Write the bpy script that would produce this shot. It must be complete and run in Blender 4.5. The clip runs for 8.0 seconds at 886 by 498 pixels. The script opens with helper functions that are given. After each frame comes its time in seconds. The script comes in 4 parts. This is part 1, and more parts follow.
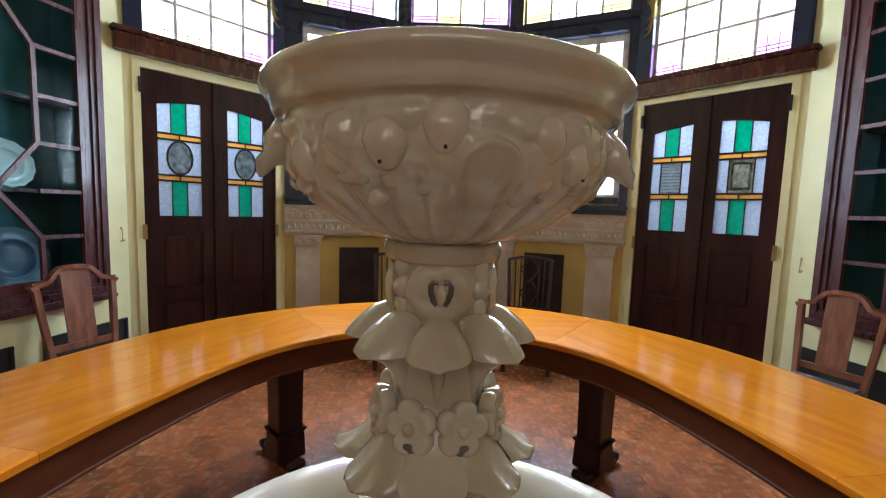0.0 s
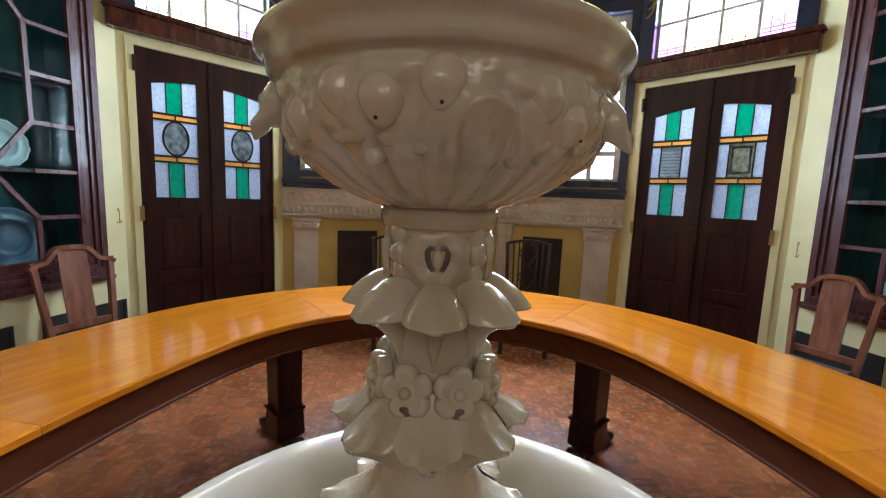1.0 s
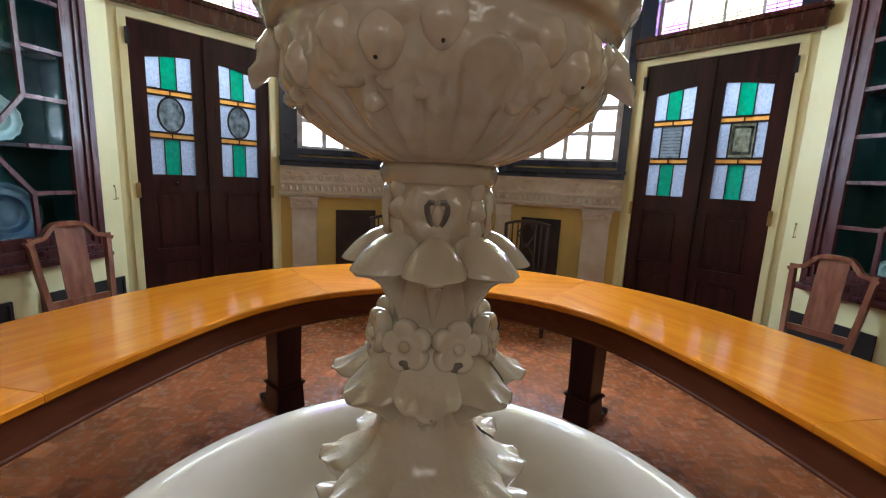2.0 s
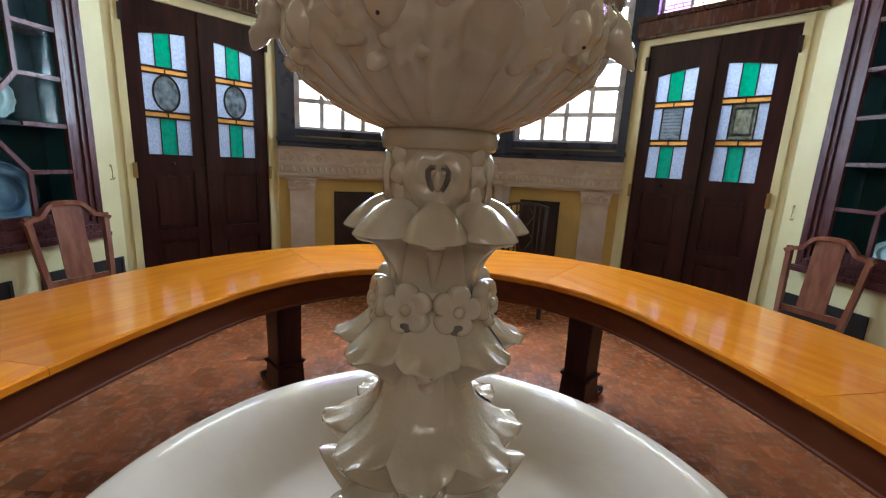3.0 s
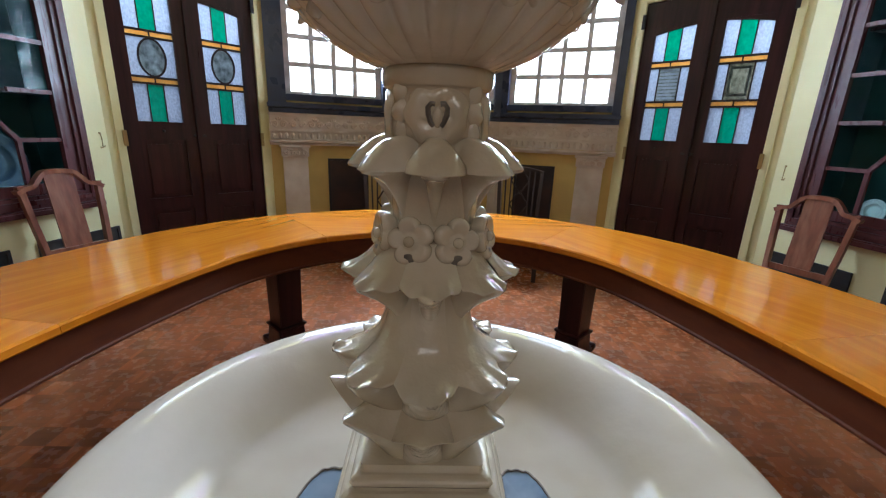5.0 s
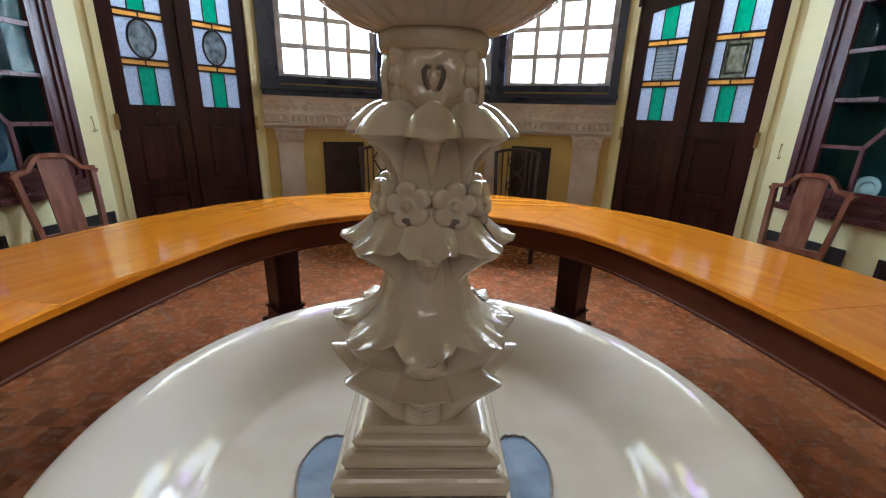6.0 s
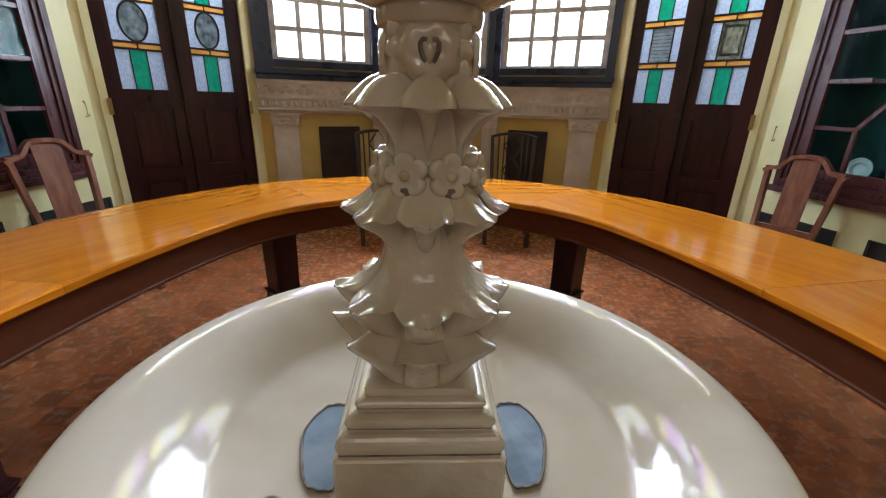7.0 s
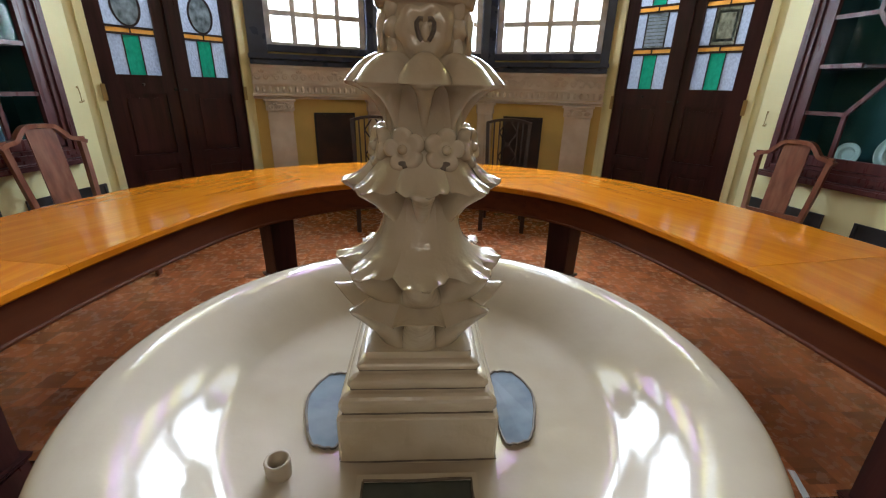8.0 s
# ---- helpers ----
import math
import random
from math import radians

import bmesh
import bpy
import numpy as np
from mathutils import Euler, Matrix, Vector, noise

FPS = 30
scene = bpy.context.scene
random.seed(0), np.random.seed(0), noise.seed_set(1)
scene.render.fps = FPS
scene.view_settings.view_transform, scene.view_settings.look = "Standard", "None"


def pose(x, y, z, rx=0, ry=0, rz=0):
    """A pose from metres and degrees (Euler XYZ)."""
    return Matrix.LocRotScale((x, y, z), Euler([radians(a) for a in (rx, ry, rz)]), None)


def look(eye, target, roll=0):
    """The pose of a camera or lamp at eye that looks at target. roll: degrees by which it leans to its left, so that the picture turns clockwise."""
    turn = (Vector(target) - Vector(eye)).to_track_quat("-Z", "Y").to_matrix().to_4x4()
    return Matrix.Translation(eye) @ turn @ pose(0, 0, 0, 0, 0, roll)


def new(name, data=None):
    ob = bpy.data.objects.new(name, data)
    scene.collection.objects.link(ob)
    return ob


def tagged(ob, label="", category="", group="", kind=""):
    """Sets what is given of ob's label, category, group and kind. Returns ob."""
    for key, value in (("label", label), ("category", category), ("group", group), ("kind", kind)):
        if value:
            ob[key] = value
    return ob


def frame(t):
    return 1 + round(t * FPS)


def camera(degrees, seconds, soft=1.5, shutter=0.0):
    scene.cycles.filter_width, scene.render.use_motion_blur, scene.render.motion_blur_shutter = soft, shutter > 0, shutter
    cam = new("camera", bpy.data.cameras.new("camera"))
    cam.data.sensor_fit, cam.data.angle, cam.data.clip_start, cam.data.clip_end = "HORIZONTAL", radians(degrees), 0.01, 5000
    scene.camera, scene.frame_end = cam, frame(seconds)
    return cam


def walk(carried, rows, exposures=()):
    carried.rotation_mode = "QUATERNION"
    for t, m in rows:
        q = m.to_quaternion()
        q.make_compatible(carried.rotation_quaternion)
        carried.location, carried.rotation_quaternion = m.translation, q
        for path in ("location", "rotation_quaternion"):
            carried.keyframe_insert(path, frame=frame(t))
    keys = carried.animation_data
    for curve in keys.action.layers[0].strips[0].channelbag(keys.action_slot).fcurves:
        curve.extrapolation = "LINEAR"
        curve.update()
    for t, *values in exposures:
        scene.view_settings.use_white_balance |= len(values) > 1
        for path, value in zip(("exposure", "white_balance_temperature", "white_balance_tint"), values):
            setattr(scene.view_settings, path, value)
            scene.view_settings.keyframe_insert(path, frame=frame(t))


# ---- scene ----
cam = camera(93.8, 8.0, soft=1.2)
PATH = [
    (0, (-0.0052, -0.5137, 1.458), (-0.0058, 1.4772, 1.274), 1.9),
    (0.5, (-0.0044, -0.5158, 1.449), (-0.0013, 1.4726, 1.233), 2.0),
    (1, (-0.0024, -0.516, 1.436), (0.0062, 1.4677, 1.184), 2.2),
    (1.5, (-0.0025, -0.517, 1.419), (0.0115, 1.4611, 1.126), 2.4),
    (3, (-0.0042, -0.5319, 1.385), (0.0276, 1.426, 0.977), 2.8),
    (3.5, (-0.0088, -0.5365, 1.375), (0.0281, 1.4129, 0.931), 2.8),
    (4, (-0.011, -0.5473, 1.368), (0.0349, 1.393, 0.889), 2.6),
    (4.5, (-0.0097, -0.5625, 1.36), (0.0434, 1.3699, 0.848), 2.4),
    (6, (-0.01, -0.5917, 1.325), (0.0658, 1.311, 0.713), 1.7),
    (6.5, (-0.0114, -0.6036, 1.317), (0.0734, 1.289, 0.674), 1.6),
    (7, (-0.0105, -0.6218, 1.309), (0.0811, 1.2599, 0.638), 1.5),
    (7.5, (-0.0129, -0.6437, 1.304), (0.0886, 1.2279, 0.606), 1.5),
    (8, (-0.0118, -0.669, 1.296), (0.0997, 1.1934, 0.575), 1.5),
]
walk(cam, [(t, look(eye, target, roll)) for t, eye, target, roll in PATH], exposures=[(0.0, 0.53, 5880, 11), (1.5, 0.50, 5880, 12), (3.5, 0.46, 5740, 13), (4.5, 0.44, 5580, 12), (6.5, 0.45, 5970, 13), (8.0, 0.39, 6350, 13)])

# ---------------------------------------------------------------- light
world = bpy.data.worlds.new("world")
scene.world = world
world.use_nodes = True
wn = world.node_tree
sky = wn.nodes.new("ShaderNodeTexSky")
sky.sky_type, sky.sun_disc = "NISHITA", False
sky.sun_elevation, sky.sun_rotation = radians(48), radians(20)
wn.nodes["Background"].inputs["Strength"].default_value = 0.08
wn.links.new(sky.outputs["Color"], wn.nodes["Background"].inputs["Color"])


def window_lamp(m, width, height, radiance, colour=(0.75, 0.875, 1.0)):
    """Light for an opening, daylight or added fill: an area lamp that shines along the local -Y of m."""
    data = bpy.data.lights.new("daylight", "AREA")
    data.shape, data.size, data.size_y = "RECTANGLE", width, height
    data.energy, data.color = radiance * math.pi * width * height, colour
    ob = new("daylight", data)
    ob.matrix_world = m @ pose(0, 0, 0, -90, 0, 0)
    return ob


# ---------------------------------------------------------------- materials
def mat(name, base, rough=0.5, metal=0.0, alt=None, scale=8.0, bump=0.0, bump_scale=60.0, coat=0.0,
        stretch=(1, 1, 1), detail=4.0, alt2=None, scale2=1.2, vary=0.0, spec=0.5, wear=0.0):
    """Principled surface with colour variation at two scales, gloss variation and fine relief."""
    m = bpy.data.materials.new(name)
    m.use_nodes = True
    nt = m.node_tree
    b = nt.nodes["Principled BSDF"]
    b.inputs["Roughness"].default_value, b.inputs["Metallic"].default_value = rough, metal
    b.inputs["Coat Weight"].default_value, b.inputs["Coat Roughness"].default_value = coat, 0.06
    b.inputs["Specular IOR Level"].default_value = spec
    co = nt.nodes.new("ShaderNodeTexCoord")
    mp = nt.nodes.new("ShaderNodeMapping")
    mp.inputs["Scale"].default_value = stretch
    nt.links.new(co.outputs["Object"], mp.inputs["Vector"])
    info = nt.nodes.new("ShaderNodeObjectInfo")
    shift = nt.nodes.new("ShaderNodeVectorMath")
    shift.operation = "ADD"
    far = nt.nodes.new("ShaderNodeMath")
    far.operation = "MULTIPLY"
    far.inputs[1].default_value = 17.0
    nt.links.new(info.outputs["Random"], far.inputs[0])
    nt.links.new(mp.outputs["Vector"], shift.inputs[0])
    nt.links.new(far.outputs[0], shift.inputs[1])

    def cloud(sc, det):
        n = nt.nodes.new("ShaderNodeTexNoise")
        n.inputs["Scale"].default_value, n.inputs["Detail"].default_value = sc, det
        nt.links.new(shift.outputs[0], n.inputs["Vector"])
        return n

    def blend(fac, a, c):
        x = nt.nodes.new("ShaderNodeMix")
        x.data_type = "RGBA"
        nt.links.new(fac, x.inputs[0])
        for socket, value in ((x.inputs[6], a), (x.inputs[7], c)):
            if isinstance(value, tuple):
                socket.default_value = (*value, 1)
            else:
                nt.links.new(value, socket)
        return x.outputs[2]

    def ramp(fac, lo, hi):
        r = nt.nodes.new("ShaderNodeMapRange")
        r.inputs["From Min"].default_value, r.inputs["From Max"].default_value = lo, hi
        nt.links.new(fac, r.inputs["Value"])
        return r.outputs["Result"]

    alt = alt or tuple(c * 0.8 for c in base)
    colour = blend(ramp(cloud(scale, detail).outputs["Fac"], 0.35, 0.65), base, alt)
    if alt2:
        colour = blend(ramp(cloud(scale2, 3.0).outputs["Fac"], 0.42, 0.7), colour, alt2)
    if vary:
        hsv = nt.nodes.new("ShaderNodeHueSaturation")
        val = nt.nodes.new("ShaderNodeMapRange")
        val.inputs["To Min"].default_value, val.inputs["To Max"].default_value = 1 - vary, 1 + vary
        nt.links.new(info.outputs["Random"], val.inputs["Value"])
        nt.links.new(val.outputs["Result"], hsv.inputs["Value"])
        nt.links.new(colour, hsv.inputs["Color"])
        colour = hsv.outputs["Color"]
    nt.links.new(colour, b.inputs["Base Color"])
    gl = nt.nodes.new("ShaderNodeMapRange")
    gl.inputs["To Min"].default_value = max(0.02, rough * (0.8 - wear))
    gl.inputs["To Max"].default_value = min(1.0, rough * (1.25 + wear))
    nt.links.new(cloud(scale * 0.7 + 2, 3.0).outputs["Fac"], gl.inputs["Value"])
    nt.links.new(gl.outputs["Result"], b.inputs["Roughness"])
    if bump:
        bp = nt.nodes.new("ShaderNodeBump")
        bp.inputs["Strength"].default_value, bp.inputs["Distance"].default_value = 1.0, bump
        nt.links.new(cloud(bump_scale, 3.0).outputs["Fac"], bp.inputs["Height"])
        nt.links.new(bp.outputs["Normal"], b.inputs["Normal"])
    return m


def clear_glass(name, tint, gloss=0.08, relief=0.0, relief_scale=60.0, ior=1.45):
    """Thin clear or tinted pane: lets light through in its tint, with a faint shine."""
    m = bpy.data.materials.new(name)
    m.use_nodes = True
    nt = m.node_tree
    nt.nodes.remove(nt.nodes["Principled BSDF"])
    tr, gs = nt.nodes.new("ShaderNodeBsdfTransparent"), nt.nodes.new("ShaderNodeBsdfGlossy")
    tr.inputs["Color"].default_value = (*tint, 1)
    gs.inputs["Roughness"].default_value = 0.03
    fr = nt.nodes.new("ShaderNodeFresnel")
    fr.inputs["IOR"].default_value = ior
    mx = nt.nodes.new("ShaderNodeMixShader")
    nt.links.new(fr.outputs[0], mx.inputs[0])
    nt.links.new(tr.outputs[0], mx.inputs[1])
    nt.links.new(gs.outputs[0], mx.inputs[2])
    if relief:
        no, bp = nt.nodes.new("ShaderNodeTexNoise"), nt.nodes.new("ShaderNodeBump")
        no.inputs["Scale"].default_value = relief_scale
        bp.inputs["Distance"].default_value = relief
        nt.links.new(no.outputs["Fac"], bp.inputs["Height"])
        nt.links.new(bp.outputs["Normal"], gs.inputs["Normal"])
    nt.links.new(mx.outputs[0], nt.nodes["Material Output"].inputs["Surface"])
    return m


def obscure_glass(name, tint, tint2, scale=35.0, rough=0.25):
    """Hammered stained glass: scatters the daylight behind it, with a rippled shine."""
    m = bpy.data.materials.new(name)
    m.use_nodes = True
    nt = m.node_tree
    nt.nodes.remove(nt.nodes["Principled BSDF"])
    tl, gs = nt.nodes.new("ShaderNodeBsdfTranslucent"), nt.nodes.new("ShaderNodeBsdfGlossy")
    gs.inputs["Roughness"].default_value = rough
    co, no, bp = nt.nodes.new("ShaderNodeTexCoord"), nt.nodes.new("ShaderNodeTexNoise"), nt.nodes.new("ShaderNodeBump")
    no.inputs["Scale"].default_value, no.inputs["Detail"].default_value = scale, 4.0
    mp = nt.nodes.new("ShaderNodeMapping")
    mp.inputs["Scale"].default_value = (1.0, 1.0, 0.7)
    nt.links.new(co.outputs["Object"], mp.inputs["Vector"])
    nt.links.new(mp.outputs["Vector"], no.inputs["Vector"])
    rg = nt.nodes.new("ShaderNodeMapRange")
    rg.inputs["From Min"].default_value, rg.inputs["From Max"].default_value = 0.35, 0.68
    nt.links.new(no.outputs["Fac"], rg.inputs["Value"])
    cm = nt.nodes.new("ShaderNodeMix")
    cm.data_type = "RGBA"
    cm.inputs[6].default_value, cm.inputs[7].default_value = (*tint, 1), (*tint2, 1)
    nt.links.new(rg.outputs["Result"], cm.inputs[0])
    nt.links.new(cm.outputs[2], tl.inputs["Color"])
    bp.inputs["Distance"].default_value = 0.004
    nt.links.new(no.outputs["Fac"], bp.inputs["Height"])
    nt.links.new(bp.outputs["Normal"], gs.inputs["Normal"])
    nt.links.new(bp.outputs["Normal"], tl.inputs["Normal"])
    fr, mx = nt.nodes.new("ShaderNodeFresnel"), nt.nodes.new("ShaderNodeMixShader")
    nt.links.new(fr.outputs[0], mx.inputs[0])
    nt.links.new(tl.outputs[0], mx.inputs[1])
    nt.links.new(gs.outputs[0], mx.inputs[2])
    nt.links.new(mx.outputs[0], nt.nodes["Material Output"].inputs["Surface"])
    return m


GLAZE = mat("cream_glaze", (0.555, 0.492, 0.385), 0.10, alt=(0.515, 0.44, 0.325), scale=14, alt2=(0.43, 0.35, 0.235), scale2=5.0,
            bump=0.0030, bump_scale=38, coat=0.4, detail=6, wear=0.5)
BASIN_GLAZE = mat("smooth_cream_glaze", (0.485, 0.43, 0.35), 0.11, alt=(0.455, 0.395, 0.31), scale=6, alt2=(0.38, 0.315, 0.225), scale2=3.2,
                  bump=0.0009, bump_scale=20, coat=0.0, detail=6, spec=0.36, wear=0.5)
FRUIT_GLAZE = mat("yellowed_glaze", (0.58, 0.50, 0.385), 0.09, alt=(0.54, 0.45, 0.33), scale=14, bump=0.0026, bump_scale=38, coat=0.4, wear=0.5)
# near-black colour for the shade inside small holes
HOLE_DARK = mat("painted_hole_dark", (0.03, 0.028, 0.025), 0.6)
SLOT_FILL = mat("dark_slot_fill", (0.05, 0.06, 0.055), 0.08, alt=(0.03, 0.035, 0.03), scale=9)
BLUE_POOL = mat("blue_glass", (0.065, 0.098, 0.135), 0.45, alt=(0.12, 0.165, 0.205), scale=14, spec=0.15, alt2=(0.17, 0.20, 0.23), scale2=11)
GRIME = mat("brown_grime", (0.17, 0.13, 0.09), 0.6, alt=(0.07, 0.055, 0.04), scale=40, bump=0.001, bump_scale=200)
HONEY = mat("honey_varnished_wood", (0.62, 0.215, 0.010), 0.115, alt=(0.55, 0.172, 0.007), scale=6, stretch=(0.7, 8.0, 8.0),
            bump=0.0004, bump_scale=9, coat=0.3, alt2=(0.50, 0.140, 0.006), scale2=2.2, detail=9, vary=0.13)
MAHOGANY = mat("dark_mahogany", (0.055, 0.012, 0.007), 0.26, alt=(0.042, 0.010, 0.006), scale=4, stretch=(6, 6, 1), bump=0.0006,
               bump_scale=14, alt2=(0.090, 0.022, 0.010), scale2=2.5, coat=0.15, detail=8)
APRON = mat("red_mahogany", (0.105, 0.025, 0.006), 0.5, alt=(0.075, 0.016, 0.005), scale=5, stretch=(0.8, 6, 6), bump=0.0004, bump_scale=14,
            alt2=(0.105, 0.027, 0.008), scale2=2, detail=8, spec=0.22)
DOOR_WOOD = mat("dark_door_wood", (0.029, 0.0080, 0.0085), 0.30, alt=(0.013, 0.0045, 0.005), scale=4, stretch=(9, 9, 0.8), bump=0.0006,
                bump_scale=10, alt2=(0.046, 0.013, 0.012), scale2=1.6, coat=0.05, detail=8, spec=0.32)
FRAME_WOOD = mat("reddish_frame_wood", (0.105, 0.030, 0.030), 0.28, alt=(0.062, 0.018, 0.019), scale=4, stretch=(8, 8, 0.8), bump=0.0005,
                 bump_scale=12, coat=0.15, detail=8)
CHAIR_WOOD = mat("brown_chair_wood", (0.215, 0.064, 0.030), 0.33, alt=(0.135, 0.038, 0.018), scale=5, stretch=(7, 7, 0.9), bump=0.0005,
                 bump_scale=14, alt2=(0.27, 0.115, 0.06), scale2=3, detail=8)
DARK_CHAIR = mat("blackened_chair_wood", (0.035, 0.016, 0.013), 0.35, alt=(0.02, 0.01, 0.009), scale=6, stretch=(6, 6, 1))
CREAM_WALL = mat("pale_yellow_paint", (0.83, 0.79, 0.43), 0.55, alt=(0.80, 0.75, 0.40), scale=3, alt2=(0.72, 0.67, 0.34), scale2=1.3,
                 bump=0.0008, bump_scale=40, detail=6)
OCHRE = mat("ochre_paint", (0.66, 0.49, 0.14), 0.5, alt=(0.60, 0.43, 0.11), scale=4, alt2=(0.55, 0.40, 0.12), scale2=2,
            bump=0.0008, bump_scale=40)
PLASTER = mat("off_white_plaster", (0.70, 0.63, 0.52), 0.45, alt=(0.62, 0.545, 0.435), scale=9, alt2=(0.55, 0.44, 0.32), scale2=3,
              bump=0.001, bump_scale=50)
NAVY = mat("dark_blue_paint", (0.018, 0.028, 0.060), 0.28, alt=(0.012, 0.016, 0.03), scale=6, bump=0.0005, bump_scale=40)
SASH = mat("grey_white_sash_paint", (0.80, 0.79, 0.75), 0.4, alt=(0.52, 0.50, 0.45), scale=10, bump=0.0004)
# unseen ceiling, browned to cut the light it throws back
CEILING = mat("bounce_brown_ceiling", (0.22, 0.16, 0.105), 0.5, alt=(0.16, 0.115, 0.075), scale=3, stretch=(6, 1, 1))
# unseen rear walls: brown chosen to dim and warm the bounced light
REAR = mat("bounce_brown_wall", (0.22, 0.155, 0.095), 0.45, alt=(0.16, 0.11, 0.065), scale=3, stretch=(6, 6, 1))
BLACK = mat("matt_black", (0.012, 0.011, 0.011), 0.5, alt=(0.02, 0.017, 0.016), scale=8)
PANEL_DARK = mat("dark_panel", (0.025, 0.014, 0.012), 0.4, alt=(0.05, 0.022, 0.015), scale=3, alt2=(0.012, 0.01, 0.01), scale2=4)
GREEN_CLOTH = mat("dark_green_lining", (0.036, 0.125, 0.13), 0.7, alt=(0.045, 0.15, 0.15), scale=9, alt2=(0.026, 0.09, 0.105), scale2=2)
SUBFLOOR = mat("floor_joint", (0.045, 0.02, 0.012), 0.6)
BRASS = mat("worn_brass", (0.45, 0.33, 0.14), 0.35, 1.0)
WHITE_CHINA = mat("white_china", (0.78, 0.78, 0.74), 0.15, alt=(0.70, 0.71, 0.68), scale=6, coat=0.4)
BLUE_CHINA = mat("blue_white_china", (0.03, 0.055, 0.12), 0.2, alt=(0.14, 0.17, 0.21), scale=7, alt2=(0.03, 0.06, 0.13), scale2=4, coat=0.4)
CUSHION = mat("grey_brown_seat_cloth", (0.12, 0.10, 0.09), 0.85, alt=(0.085, 0.07, 0.065), scale=40, bump=0.001, bump_scale=200)
LEAD = mat("dark_lead_came", (0.035, 0.022, 0.02), 0.45, 0.3)
PANE = clear_glass("clear_pane", (0.97, 0.98, 0.97))
PANE_PURPLE = clear_glass("purple_pane", (0.88, 0.60, 0.95))
PANE_YELLOW = clear_glass("yellow_pane", (0.97, 0.91, 0.50))
PANE_CREAM = clear_glass("cream_pane", (0.97, 0.95, 0.78))
CABINET_GLASS = clear_glass("cabinet_glass", (0.72, 0.84, 0.84), ior=1.2)
HAMMERED = obscure_glass("hammered_glass", (0.58, 0.63, 0.71), (0.43, 0.47, 0.54), 70)
GREEN_GLASS = obscure_glass("green_glass", (0.02, 0.44, 0.30), (0.015, 0.33, 0.23), 30)
AMBER_GLASS = obscure_glass("amber_glass", (0.80, 0.55, 0.22), (0.68, 0.40, 0.12), 12)
ETCHED = obscure_glass("etched_grey_glass", (0.42, 0.45, 0.42), (0.14, 0.16, 0.14), 22)
BROWN_GLASS = obscure_glass("etched_brown_glass", (0.36, 0.36, 0.28), (0.14, 0.14, 0.10), 30)


# ---------------------------------------------------------------- mesh helpers
def part(name, bm, material, parent, label="", m=None, smooth=False):
    me = bpy.data.meshes.new(name)
    bm.to_mesh(me)
    bm.free()
    if smooth:
        me.shade_smooth()
    me.materials.append(material)
    ob = new(name, me)
    ob.parent = parent
    if m is not None:
        ob.matrix_basis = m
    if label:
        ob["label"] = label
    return ob


def share(name, source, parent, m):
    ob = new(name, source.data)
    ob.parent, ob.matrix_basis = parent, m
    return ob


def thing(name, m, label, category, group="", kind=""):
    ob = new(name)
    ob.matrix_world = m
    ob.empty_display_size = 0.05
    return tagged(ob, label, category, group, kind)


def box(x0, x1, y0, y1, z0, z1, bevel=0.0, bm=None):
    bm2 = bmesh.new()
    bmesh.ops.create_cube(bm2, size=1, matrix=Matrix.Translation(((x0 + x1) / 2, (y0 + y1) / 2, (z0 + z1) / 2))
                          @ Matrix.Diagonal((abs(x1 - x0), abs(y1 - y0), abs(z1 - z0), 1)))
    if bevel:
        bmesh.ops.bevel(bm2, geom=bm2.edges[:], offset=bevel, segments=2, affect="EDGES")
    if bm is None:
        return bm2
    me = bpy.data.meshes.new("t")
    bm2.to_mesh(me)
    bm2.free()
    bm.from_mesh(me)
    bpy.data.meshes.remove(me)
    return bm


def add(bm, other, m=None):
    if m is not None:
        other.transform(m)
    me = bpy.data.meshes.new("t")
    other.to_mesh(me)
    other.free()
    bm.from_mesh(me)
    bpy.data.meshes.remove(me)
    return bm


def grid(rows, closed_u=False, closed_v=False):
    """A mesh from rows of points; closed_u joins each row's ends, closed_v the first row with the last."""
    bm = bmesh.new()
    vs = [[bm.verts.new(p) for p in r] for r in rows]
    n, k = len(vs), len(vs[0])
    for i in range(n if closed_v else n - 1):
        for j in range(k if closed_u else k - 1):
            a, b = vs[i], vs[(i + 1) % n]
            bm.faces.new((a[j], a[(j + 1) % k], b[(j + 1) % k], b[j]))
    return bm


def cap(bm):
    bmesh.ops.holes_fill(bm, edges=[e for e in bm.edges if e.is_boundary], sides=0)
    bmesh.ops.recalc_face_normals(bm, faces=bm.faces[:])
    return bm


def spline(points, n):
    """n+1 points of a smooth curve through the points."""
    pts = [Vector(p) for p in points]
    out = []
    for i in range(n + 1):
        u = i / n * (len(pts) - 1)
        k = min(int(u), len(pts) - 2)
        f = u - k
        a, b, c, d = pts[max(k - 1, 0)], pts[k], pts[k + 1], pts[min(k + 2, len(pts) - 1)]
        out.append(0.5 * (2 * b + (c - a) * f + (2 * a - 5 * b + 4 * c - d) * f * f + (3 * b - a - 3 * c + d) * f ** 3))
    return out


